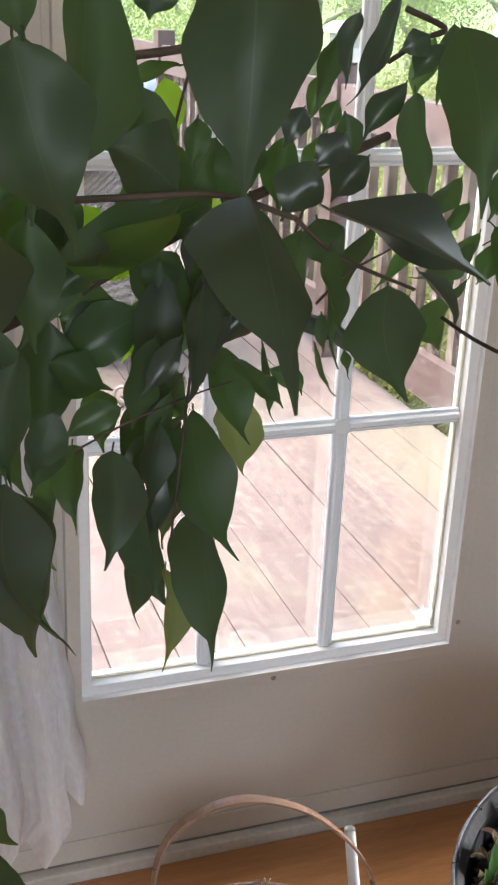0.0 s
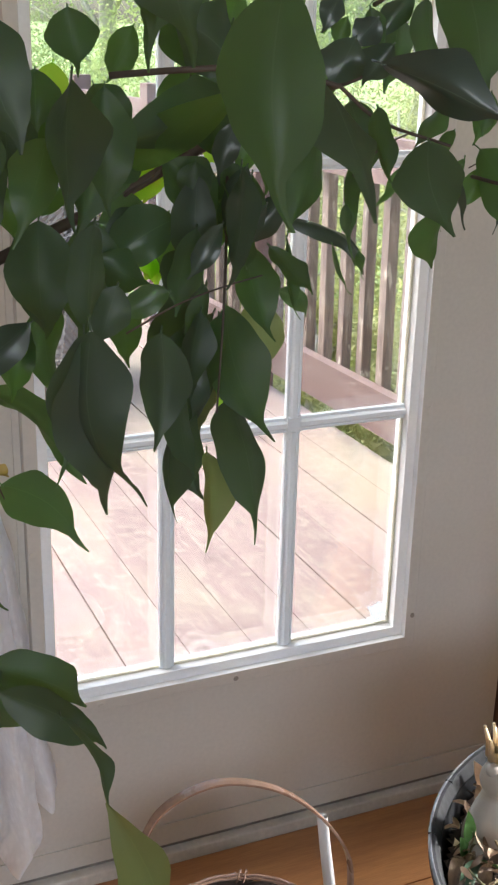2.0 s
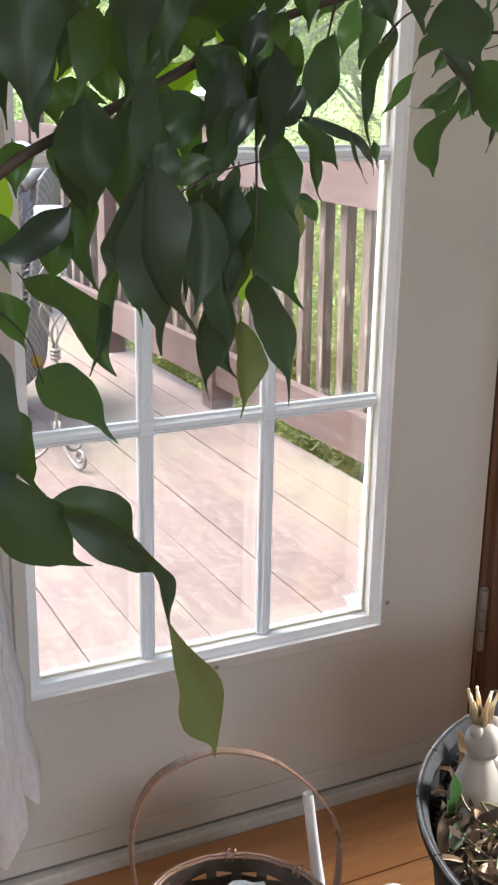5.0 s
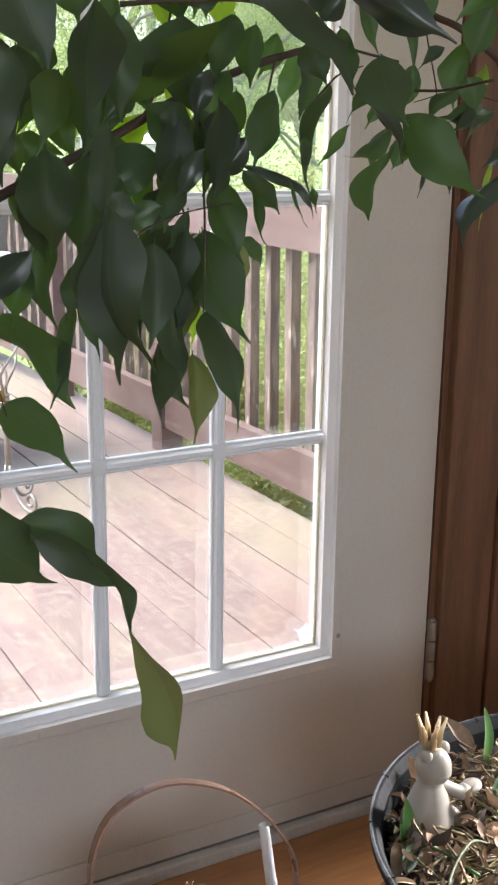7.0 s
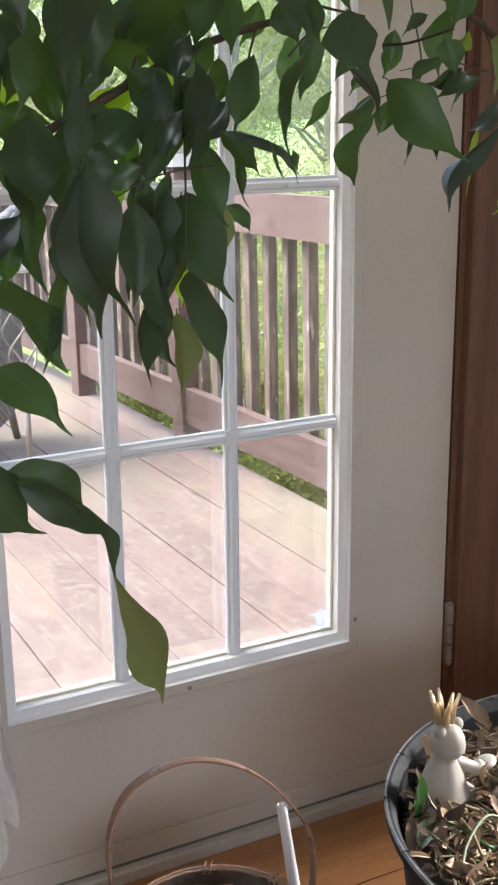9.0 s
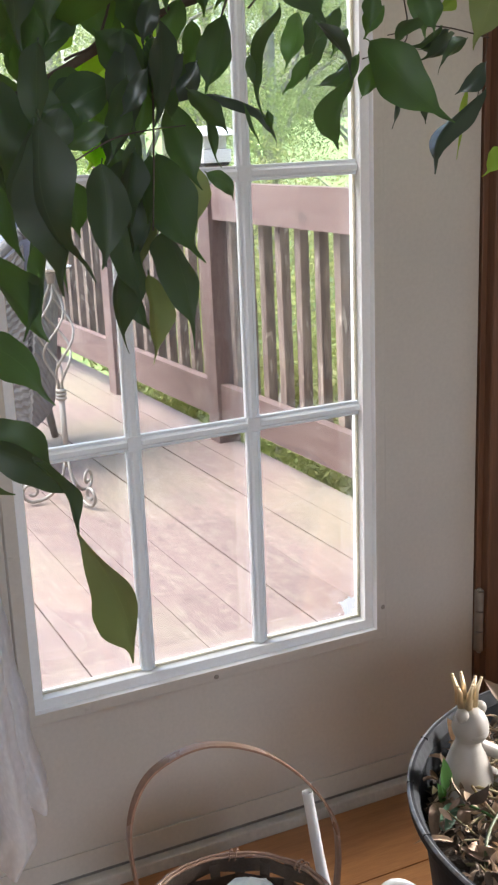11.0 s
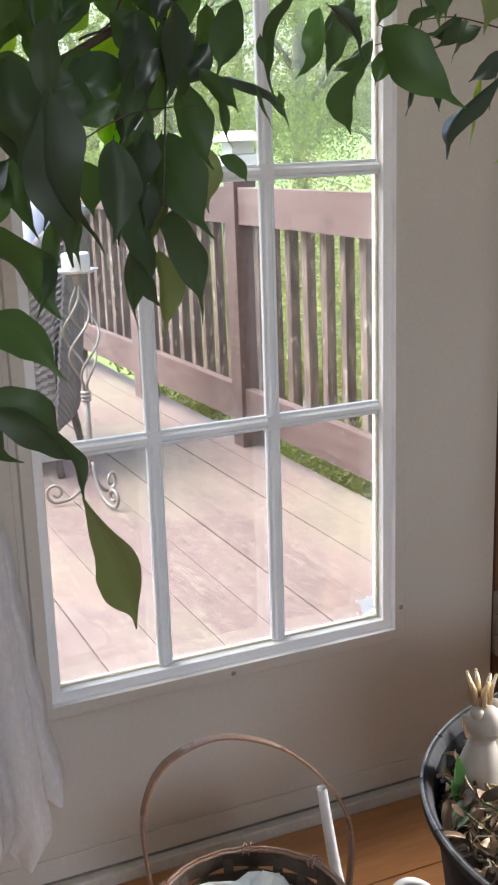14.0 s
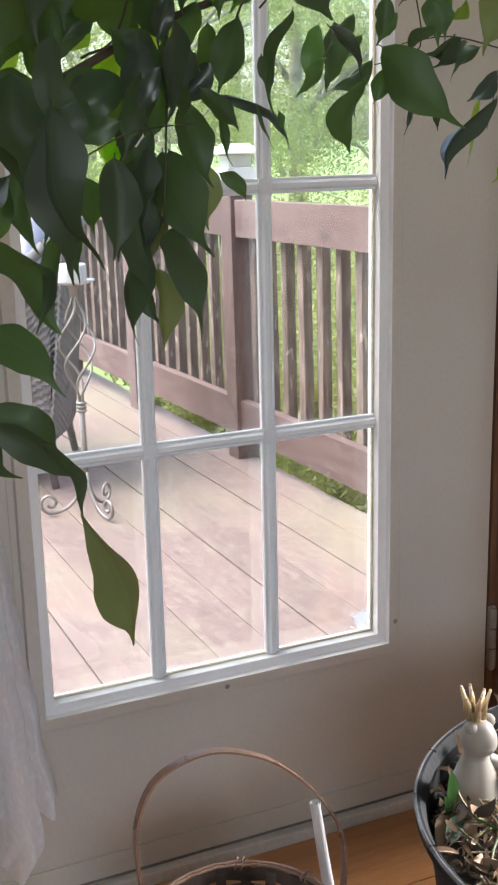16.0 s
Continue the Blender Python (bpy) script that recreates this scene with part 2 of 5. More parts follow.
def lace_material(name):
    """Sheer white net with denser flower motifs; light comes through."""
    m = bpy.data.materials.new(name)
    m.use_nodes = True
    N, L = m.node_tree.nodes, m.node_tree.links
    bsdf = N["Principled BSDF"]
    bsdf.inputs["Base Color"].default_value = (0.95, 0.94, 0.95, 1)
    bsdf.inputs["Roughness"].default_value = 0.9
    co, vo, no = N.new("ShaderNodeTexCoord"), N.new("ShaderNodeTexVoronoi"), N.new("ShaderNodeTexNoise")
    vo.inputs["Scale"].default_value = 75
    no.inputs["Scale"].default_value, no.inputs["Detail"].default_value = 90, 3
    for t in (vo, no):
        L.new(co.outputs["Object"], t.inputs["Vector"])
    ramp = N.new("ShaderNodeMapRange")
    ramp.inputs[1].default_value, ramp.inputs[2].default_value, ramp.inputs[3].default_value, ramp.inputs[4].default_value = 0.15, 0.50, 0.02, 0.14
    L.new(vo.outputs[0], ramp.inputs[0])
    fac = N.new("ShaderNodeMath")
    fac.operation = "MULTIPLY"
    L.new(ramp.outputs[0], fac.inputs[0])
    L.new(no.outputs[0], fac.inputs[1])
    tl, tr, m1, m2 = N.new("ShaderNodeBsdfTranslucent"), N.new("ShaderNodeBsdfTransparent"), N.new("ShaderNodeMixShader"), N.new("ShaderNodeMixShader")
    tl.inputs[0].default_value = (0.96, 0.95, 0.95, 1)
    m1.inputs[0].default_value = 0.72
    L.new(bsdf.outputs[0], m1.inputs[1])
    L.new(tl.outputs[0], m1.inputs[2])
    L.new(fac.outputs[0], m2.inputs[0])
    L.new(m1.outputs[0], m2.inputs[1])
    L.new(tr.outputs[0], m2.inputs[2])
    L.new(m2.outputs[0], N["Material Output"].inputs[0])
    return m


LACE = lace_material("white_lace")
BARK = material("ficus_bark", (0.085, 0.062, 0.045), 0.8, vary=0.25, scale=25, bump=0.5, fine=140)
IRON = material("brushed_metal", (0.30, 0.275, 0.25), 0.45, metal=0.45, vary=0.1, scale=20, bump=0.1)
WICKER = material("grey_wicker", (0.19, 0.18, 0.175), 0.6, vary=0.2, scale=30, bump=0.4, fine=160, per_piece=0.15)
CUSHION = material("pale_blue_cushion", (0.66, 0.68, 0.82), 0.9, vary=0.06, scale=10, bump=0.2, fine=300)
TREEBARK = material("grey_tree_bark", (0.36, 0.33, 0.28), 0.9, vary=0.2, scale=6, bump=0.5)
GRASS = material("lawn", (0.17, 0.25, 0.07), 0.95, vary=0.12, scale=1.3, bump=0.25, fine=30, second=(0.25, 0.32, 0.10))
SIDING = material("house_siding", (0.5, 0.47, 0.42), 0.7, vary=0.06, scale=4)
METALGREY = material("hinge_metal", (0.32, 0.28, 0.235), 0.5, metal=0.3, vary=0.12, scale=30, bump=0.1)
WAX = material("white_wax", (0.52, 0.51, 0.49), 0.5, vary=0.03, scale=10)
DARKGAP = material("dark_matte", (0.03, 0.03, 0.03), 0.8, vary=0.1)
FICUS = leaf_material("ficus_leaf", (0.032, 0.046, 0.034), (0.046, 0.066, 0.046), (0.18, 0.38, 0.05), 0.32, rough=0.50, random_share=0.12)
FICUS_GLOSSY = leaf_material("ficus_glossy_leaf", (0.034, 0.048, 0.038), (0.050, 0.070, 0.054), (0.13, 0.26, 0.03), 0.18, rough=0.30, random_share=0.12)
FICUS_MID = leaf_material("ficus_mid_leaf", (0.040, 0.072, 0.038), (0.056, 0.098, 0.046), (0.22, 0.44, 0.06), 0.42, rough=0.38, random_share=0.15)
FICUS_OLIVE = leaf_material("ficus_olive_leaf", (0.10, 0.13, 0.06), (0.13, 0.165, 0.075), (0.42, 0.50, 0.16), 0.6, random_share=0.05)
FICUS_YOUNG = leaf_material("ficus_young_leaf", (0.09, 0.17, 0.03), (0.15, 0.25, 0.05), (0.50, 0.70, 0.08), 0.65, random_share=0.1)
# lit copy of the ficus leaf: glow from behind is put into its colour
FICUS_BACKLIT = leaf_material("ficus_backlit_leaf", (0.12, 0.22, 0.03), (0.18, 0.30, 0.05), (0.58, 0.94, 0.08), 0.92, random_share=0.08)
DRIED = material("yellowed_leaf", (0.55, 0.36, 0.08), 0.6, vary=0.2, scale=30)
TREELEAF = leaf_material("tree_foliage", (0.20, 0.25, 0.10), (0.28, 0.32, 0.14), (0.46, 0.52, 0.22), 0.5, rough=0.6, veins=False)
SHRUBLEAF = leaf_material("shrub_foliage", (0.19, 0.20, 0.075), (0.34, 0.345, 0.145), (0.46, 0.48, 0.18), 0.4, rough=0.6, veins=False)


# ---- building helpers ----
def thing(name, m=None, label="", category="", group="", kind=""):
    ob = new(name)
    ob.empty_display_size = 0.05
    if m is not None:
        ob.matrix_world = m
    return tagged(ob, label, category, group, kind)


def mesh_of(bm, mat, name="mesh", smooth=False):
    me = bpy.data.meshes.new(name)
    bmesh.ops.recalc_face_normals(bm, faces=bm.faces[:])
    bm.to_mesh(me)
    bm.free()
    for k in mat if isinstance(mat, (list, tuple)) else [mat]:
        me.materials.append(k)
    if smooth:
        for p in me.polygons:
            p.use_smooth = True
    return me


def part(name, bm, mat, parent=None, label="", smooth=False):
    """Links a bmesh (or a mesh) as one object under a thing or a part."""
    me = bm if isinstance(bm, bpy.types.Mesh) else mesh_of(bm, mat, name, smooth)
    ob = new(name, me)
    if parent is not None:
        ob.parent = parent
    if label:
        ob["label"] = label
    return ob


def box(x0, x1, y0, y1, z0, z1, bevel=0.0, bm=None):
    own = bmesh.new()
    bmesh.ops.create_cube(own, size=1.0, matrix=Matrix.Translation(((x0 + x1) / 2, (y0 + y1) / 2, (z0 + z1) / 2)) @ Matrix.Diagonal((x1 - x0, y1 - y0, z1 - z0, 1)))
    if bevel:
        bmesh.ops.bevel(own, geom=own.edges[:], offset=bevel, segments=2, affect="EDGES", profile=0.6)
    if bm is None:
        return own
    me = bpy.data.meshes.new("tmp")
    own.to_mesh(me)
    own.free()
    bm.from_mesh(me)
    bpy.data.meshes.remove(me)
    return bm


def tube(points, radii, n=8, bm=None, flat=1.0, cap=True, up=None):
    """A swept tube through points; radii a number or one each; flat < 1 squashes it across its second axis."""
    bm = bm or bmesh.new()
    pts = [Vector(p) for p in points]
    if not isinstance(radii, (list, tuple)):
        radii = [radii] * len(pts)
    a, rings = None, []
    for i, p in enumerate(pts):
        d = (pts[min(i + 1, len(pts) - 1)] - pts[max(i - 1, 0)]).normalized()
        ref = Vector(up) if up else (a if a is not None else Vector((0.31, 0.2, 0.93)))
        a = ref - ref.dot(d) * d
        if a.length < 1e-4:
            a = d.orthogonal()
        a.normalize()
        b = d.cross(a)
        rings.append([bm.verts.new(p + radii[i] * (math.cos(k * math.tau / n) * a + flat * math.sin(k * math.tau / n) * b)) for k in range(n)])
    for r, s in zip(rings, rings[1:]):
        for k in range(n):
            bm.faces.new((r[k], r[(k + 1) % n], s[(k + 1) % n], s[k]))
    if cap:
        bm.faces.new(rings[0][::-1])
        bm.faces.new(rings[-1])
    return bm


def lathe(profile, n=32, bm=None, closed=False):
    """Turns (radius, height) pairs round the z axis."""
    bm = bm or bmesh.new()
    rings = []
    for r, z in profile:
        rings.append([bm.verts.new((r * math.cos(k * math.tau / n), r * math.sin(k * math.tau / n), z)) for k in range(n)] if r > 1e-5 else [bm.verts.new((0, 0, z))])
    pairs = list(zip(rings, rings[1:])) + ([(rings[-1], rings[0])] if closed else [])
    for a, b in pairs:
        for k in range(n):
            j = (k + 1) % n
            if len(a) == 1 and len(b) == 1:
                continue
            if len(a) == 1:
                bm.faces.new((a[0], b[j], b[k]))
            elif len(b) == 1:
                bm.faces.new((a[k], a[j], b[0]))
            else:
                bm.faces.new((a[k], a[j], b[j], b[k]))
    return bm


def smooth_path(points, steps=6):
    """Catmull-Rom through the points."""
    p = [Vector(q) for q in points]
    p = [2 * p[0] - p[1]] + p + [2 * p[-1] - p[-2]]
    out = []
    for i in range(1, len(p) - 2):
        for s in range(steps):
            t = s / steps
            a, b, c, d = p[i - 1], p[i], p[i + 1], p[i + 2]
            out.append(0.5 * ((2 * b) + (c - a) * t + (2 * a - 5 * b + 4 * c - d) * t * t + (3 * b - a - 3 * c + d) * t ** 3))
    out.append(p[-2])
    return out


# ---- room shell ----
def wall_piece(name, x0, x1, y0, y1, z0, z1, mat):
    return tagged(part(name, box(x0, x1, y0, y1, z0, z1), mat), "plain painted interior wall of the room", "wall", kind="structure")


OPEN_X, OPEN_Z = 0.475, 2.06
ROOM_W, ROOM_E, ROOM_S, ROOM_T = -2.6, 1.7, -4.1, 2.45
north = thing("wall_north", label="cream painted wall around the patio door", category="wall", kind="structure")
part("wall_section", box(ROOM_W, -OPEN_X - 0.03, 0.02, 0.16, -0.1, ROOM_T), WALLPAINT, north)
part("wall_section", box(OPEN_X + 0.03, ROOM_E, 0.02, 0.16, -0.1, ROOM_T), WALLPAINT, north)
part("wall_section", box(-OPEN_X - 0.03, OPEN_X + 0.03, 0.02, 0.16, OPEN_Z + 0.03, ROOM_T), WALLPAINT, north)
part("siding", box(ROOM_W - 3, -OPEN_X - 0.03, 0.163, 0.19, -1.3, 3.0), SIDING, north)
part("siding", box(OPEN_X + 0.03, ROOM_E + 3, 0.163, 0.19, -1.3, 3.0), SIDING, north)
part("siding", box(-OPEN_X - 0.03, OPEN_X + 0.03, 0.163, 0.19, OPEN_Z + 0.03, 3.0), SIDING, north)
wall_piece("wall_west", ROOM_W - 0.1, ROOM_W, ROOM_S, 0.16, -0.1, ROOM_T, WALLPAINT)
# opening cut only to hold the south fill lamp, out of view
south = thing("wall_south", label="cream painted back wall with an added opening for the fill lamp", category="wall", kind="structure")
for a, b, c, d in ((ROOM_W, -1.65, -0.1, ROOM_T), (-0.15, ROOM_E, -0.1, ROOM_T), (-1.65, -0.15, -0.1, 0.9), (-1.65, -0.15, 2.1, ROOM_T)):
    part("wall_section", box(a, b, ROOM_S - 0.12, ROOM_S, c, d), WALLPAINT, south)
# unseen opening added so the east lamp can reach the pot
east = thing("wall_east", label="cream painted side wall with an added opening for the pot's fill lamp", category="wall", kind="structure")
for a, b, c, d in ((ROOM_S, -1.0, -0.1, ROOM_T), (-0.35, 0.02, -0.1, ROOM_T), (-1.0, -0.35, -0.1, 0.75), (-1.0, -0.35, 1.38, ROOM_T)):
    part("wall_section", box(ROOM_E, ROOM_E + 0.12, a, b, c, d), WALLPAINT, east)
tagged(part("ceiling", box(ROOM_W, ROOM_E, ROOM_S, 0.02, ROOM_T, ROOM_T + 0.1), CEILPAINT), "plain white painted ceiling", "ceiling", kind="structure")

floor = thing("floor", label="honey-brown varnished wooden plank floor", category="floor", kind="structure")
part("subfloor", box(ROOM_W, ROOM_E, ROOM_S, 0.02, -0.10, -0.016), DARKGAP, floor)

# ---- patio door ----
PITCH_X, PITCH_Z = 0.1790, 0.3450
FX0, FX1, FZ0, FZ1 = -0.2880, 0.3035, 0.2760, 1.7230
door = thing("door_1", label="closed white glazed patio door with a twelve-light grille", category="door", kind="structure")
part("stile", box(-0.47, FX0 + 0.0283, 0, 0.044, 0.0225, 2.05), WHITE_DOOR, door)
part("stile", box(FX1 - 0.0283, 0.47, 0, 0.044, 0.0225, 2.05), WHITE_DOOR, door)
part("bottom_rail", box(FX0 + 0.0283, FX1 - 0.0283, 0, 0.044, 0.0225, FZ0 + 0.0283), WHITE_DOOR, door)
part("top_rail", box(FX0 + 0.0283, FX1 - 0.0283, 0, 0.044, FZ1 - 0.0283, 2.05), WHITE_DOOR, door)
part("kick_strip", box(-0.468, 0.468, -0.0035, -0.0005, 0.024, 0.060, 0.0012), WHITE_DOOR, door)
part("door_sweep", box(-0.468, 0.468, -0.0012, 0.03, 0.0182, 0.0222), material("grey_sweep", (0.24, 0.215, 0.19), 0.8), door)


def frame_ring(profile, x0, x1, z0, z1):
    """A mitred picture frame: profile pairs are (inward offset, y)."""
    bm = bmesh.new()
    rings = []
    for o, y in profile:
        rings.append([bm.verts.new(v) for v in ((x0 + o, y, z0 + o), (x1 - o, y, z0 + o), (x1 - o, y, z1 - o), (x0 + o, y, z1 - o))])
    for a, b in zip(rings, rings[1:] + rings[:1]):
        for k in range(4):
            bm.faces.new((a[k], a[(k + 1) % 4], b[(k + 1) % 4], b[k]))
    return bm


# moulded glazing frame: sloping flange, deep step, flat inner ledge, second step down to the pane
part("glazing_flange", frame_ring([(0, -0.0010), (0.0001, -0.0138), (0.0012, -0.0152), (0.0160, -0.0164), (0.0170, -0.0164), (0.0172, -0.0158), (0.0172, -0.0010)], FX0 + 0.0080, FX1 - 0.0080, FZ0 + 0.0080, FZ1 - 0.0080), WHITE_DOOR, door)
part("flange_skirt", frame_ring([(0, 0.0005), (0.0002, -0.0014), (0.0008, -0.0019), (0.0150, -0.0021), (0.0150, 0.0005)], FX0 - 0.0010, FX1 + 0.0010, FZ0 - 0.0010, FZ1 + 0.0010), WHITE_DOOR, door)
glazing = part("glazing_frame", frame_ring([(0.0253, -0.0004), (0.0253, -0.0160), (0.0257, -0.0163), (0.0261, -0.0064), (0.0266, -0.0060), (0.0398, -0.0058), (0.0404, -0.0052), (0.0408, 0.0106), (0.0404, 0.0118), (0.0300, 0.0119), (0.0300, 0.0436), (0.0287, 0.0436), (0.0287, -0.0004)], FX0, FX1, FZ0, FZ1), VINYL, door)
part("glazing_gasket", frame_ring([(0.0410, 0.0086), (0.0440, 0.0078), (0.0446, 0.0118), (0.0410, 0.0118)], FX0, FX1, FZ0, FZ1), material("old_gasket", (0.80, 0.75, 0.58), 0.6), glazing)
for sx, sz, worn in ((0.289, 0.336, 1), (0.0062, 0.2905, 1), (-0.274, 0.53, 0), (0.289, 0.66, 0), (0.289, 1.02, 0), (-0.274, 0.95, 0), (-0.19, 0.2905, 0), (0.289, 1.4, 0), (-0.274, 1.4, 0)):
    s = lathe([(0, 0.0012), (0.0034, 0.0011), (0.0040, 0.0), (0.0040, -0.003)], 12)
    bmesh.ops.transform(s, matrix=pose(sx, -0.0155, sz, 90), verts=s.verts[:])
    part("screw_cap", s, METALGREY if worn else WHITE_DOOR, glazing)


def grille_bar(length):
    """Flat contour bar along z with a raised centre rib and square shoulders; it lies on the pane."""
    w, bm = 0.0104, bmesh.new()
    prof = [(-w, 0.0046), (-w, -0.0016), (-0.0100, -0.0021), (-0.0076, -0.0024), (-0.0072, -0.0014), (-0.0066, -0.0014), (-0.0056, -0.0040), (-0.0030, -0.0062), (0.0030, -0.0062), (0.0056, -0.0040), (0.0066, -0.0014), (0.0072, -0.0014), (0.0076, -0.0024), (0.0100, -0.0021), (w, -0.0016), (w, 0.0046)]
    lo, hi = ([bm.verts.new((x, y, z)) for x, y in prof] for z in (0, length))
    for k in range(len(prof)):
        bm.faces.new((lo[k], lo[(k + 1) % len(prof)], hi[(k + 1) % len(prof)], hi[k]))
    bm.faces.new(lo)
    bm.faces.new(hi)
    return bm


GY = 0.0066
Z_ROWS = [0.6540 + i * PITCH_Z for i in range(3)]
X_COLS = (-PITCH_X / 2, PITCH_X / 2)
IN_X0, IN_X1, IN_Z0, IN_Z1 = FX0 + 0.0412, FX1 - 0.0412, FZ0 + 0.0412, FZ1 - 0.0412
Z_STOPS, X_STOPS = [IN_Z0 - 0.0095] + Z_ROWS + [IN_Z1 + 0.0095], [IN_X0 - 0.0095] + list(X_COLS) + [IN_X1 + 0.0095]
for x in X_COLS:
    for a, b in zip(Z_STOPS, Z_STOPS[1:]):
        part("grille_bar", grille_bar(b - a - 0.0205), GRILLE, glazing).matrix_basis = pose(x, GY, a + 0.01025)
    for z in Z_ROWS:
        c = bmesh.new()
        box(x - 0.0135, x + 0.0135, GY - 0.0032, GY + 0.0040, z - 0.0106, z + 0.0106, 0.0007, c)
        box(x - 0.0106, x + 0.0106, GY - 0.0034, GY + 0.0042, z - 0.0135, z + 0.0135, 0.0007, c)
        box(x - 0.0098, x + 0.0098, GY - 0.0064, GY + 0.0030, z - 0.0098, z + 0.0098, 0.0007, c)
        part("grille_joint", c, GRILLE, glazing)
for z in Z_ROWS:
    for a, b in zip(X_STOPS, X_STOPS[1:]):
        part("grille_bar", grille_bar(b - a - 0.0205), GRILLE, glazing).matrix_basis = pose(a + 0.01025, GY, z, 0, 90, 0)
for name, y in (("inner_pane", 0.0122), ("outer_pane", 0.0292)):
    g = part(name, box(FX0 + 0.0320, FX1 - 0.0320, y, y + 0.0022, FZ0 + 0.0320, FZ1 - 0.0320), GLASS, glazing, "clear glass pane")
    g.visible_shadow = False

jamb = thing("door_frame_1", label="dark reddish-brown stained wooden door frame", category="door frame", kind="structure")
part("jamb", box(0.474, 0.508, -0.002, 0.155, 0, OPEN_Z + 0.03, 0.002), JAMB, jamb)
part("jamb", box(-0.508, -0.474, -0.002, 0.155, 0, OPEN_Z + 0.03, 0.002), JAMB, jamb)
part("head_jamb", box(-0.4735, 0.4735, -0.002, 0.155, 2.056, OPEN_Z + 0.03, 0.002), JAMB, jamb)
part("threshold", box(-0.4735, 0.4735, -0.017, 0.17, -0.012, 0.0180, 0.003), material("grey_threshold", (0.66, 0.61, 0.54), 0.45, vary=0.1), jamb)


def casing_board(x0, x1, thick):
    """An upright flat casing board with softened edges."""
    return box(x0, x1, -thick, 0.0195, 0.0, OPEN_Z + 0.09, 0.004)


for side in (-1, 1):
    lo, hi = sorted((side * 0.484, side * 0.584))
    part("casing", casing_board(lo, hi, 0.020), JAMB, jamb)
    lo, hi = sorted((side * 0.5865, side * 0.70))
    part("casing", casing_board(lo, hi, 0.026), JAMB, jamb)
part("head_casing", box(-0.483, 0.483, -0.024, 0.017, OPEN_Z + 0.012, OPEN_Z + 0.09, 0.003), JAMB, jamb)
for z in (0.267, 1.8):
    h = thing("door_hinge", pose(0.4765, -0.0095, z), "three-knuckle worn metal door hinge on the frame", "hinge", "door hinges")
    for k in (-1, 0, 1):
        kn = lathe([(0, -0.017), (0.0068, -0.0165), (0.0068, 0.0165), (0, 0.017)], 14)
        bmesh.ops.translate(kn, vec=(0, 0, k * 0.0355), verts=kn.verts[:])
        part("knuckle", kn, METALGREY, h, smooth=False)
    for k in (-1, 1):
        part("pin_tip", lathe([(0, 0.0), (0.0040, 0.0), (0.0050, 0.0015), (0.0030, 0.0045), (0, 0.005)], 12), METALGREY, h).matrix_basis = pose(0, 0, k * 0.0525, 0 if k > 0 else 180)
    part("leaf_plate", box(-0.0055, 0.0072, 0.002, 0.0070, -0.0535, 0.0535), METALGREY, h)

# ---- deck outside ----
DECK = pose(0, 0.19, -0.0778, -1.7, 0, -0.5)
RAIL = pose(0, 0.19, -0.09, -1.0, 0, 1.5)
ground = tagged(part("ground", box(-150, 150, -150, 300, -1.5, -1.25), GRASS), "bright green lawn beyond the deck", "lawn", kind="structure")

# ---- deck and railing ----
deck = thing("deck", DECK, "weathered red-stained timber deck outside the door", "deck", kind="structure")
part("joist_frame", box(-3.2, 1.165, 0.02, 5.6, -0.24, -0.045), RAILWOOD, deck)
railing = thing("deck_railing", RAIL, "weathered red-brown wooden deck railing with square balusters", "railing", kind="structure")
POSTS = (0.98, 2.275, 3.40, 4.50, 5.45)
RAIL_TOP, RAIL_LOW = 0.965, 0.215


def rough_box(x0, x1, y0, y1, z0, z1, jig=0.002, bevel=0.003):
    bm = box(x0, x1, y0, y1, z0, z1, bevel)
    for v in bm.verts:
        v.co += Vector((random.uniform(-jig, jig), random.uniform(-jig, jig), 0))
    return bm


def railing_run(parent, y0, y1, first, pitch):
    """Upper and lower boards between two posts, with balusters behind them."""
    part("top_rail", rough_box(1.192, 1.230, y0, y1, RAIL_TOP - 0.135, RAIL_TOP), RAILWOOD, parent)
    part("bottom_rail", rough_box(1.192, 1.230, y0, y1, RAIL_LOW - 0.140, RAIL_LOW), RAILWOOD, parent)
    y = first
    while y < y1 - 0.03:
        if y > y0:
            b = part("baluster", rough_box(0, 0.036, 0, 0.038, 0.115, RAIL_TOP - 0.02, 0.0015), BALWOOD, parent)
            b.matrix_basis = pose(1.2335, y, random.uniform(-0.02, 0.01), random.uniform(-0.5, 0.5), 0, random.uniform(-4, 4))
        y += pitch


BAL = 0.128
for a, b in zip(POSTS, POSTS[1:]):
    railing_run(railing, a + 0.091, b - 0.001, 1.445 - 5 * BAL + BAL * math.ceil((a + 0.091 - 1.445 + 5 * BAL) / BAL), BAL)
for y in POSTS:
    part("post", rough_box(1.177, 1.267, y, y + 0.09, -0.5, 1.035, 0.0008), RAILWOOD, railing)
# the far end of the deck
for k in range(24):
    b = part("baluster", rough_box(0, 0.038, 0, 0.036, 0.115, RAIL_TOP - 0.02, 0.0015), BALWOOD, railing)
    b.matrix_basis = pose(1.06 - k * BAL, 5.535, 0)
part("top_rail", rough_box(-2.2, 1.176, 5.49, 5.53, RAIL_TOP - 0.135, RAIL_TOP), RAILWOOD, railing)
part("bottom_rail", rough_box(-2.2, 1.176, 5.49, 5.53, RAIL_LOW - 0.122, RAIL_LOW), RAILWOOD, railing)

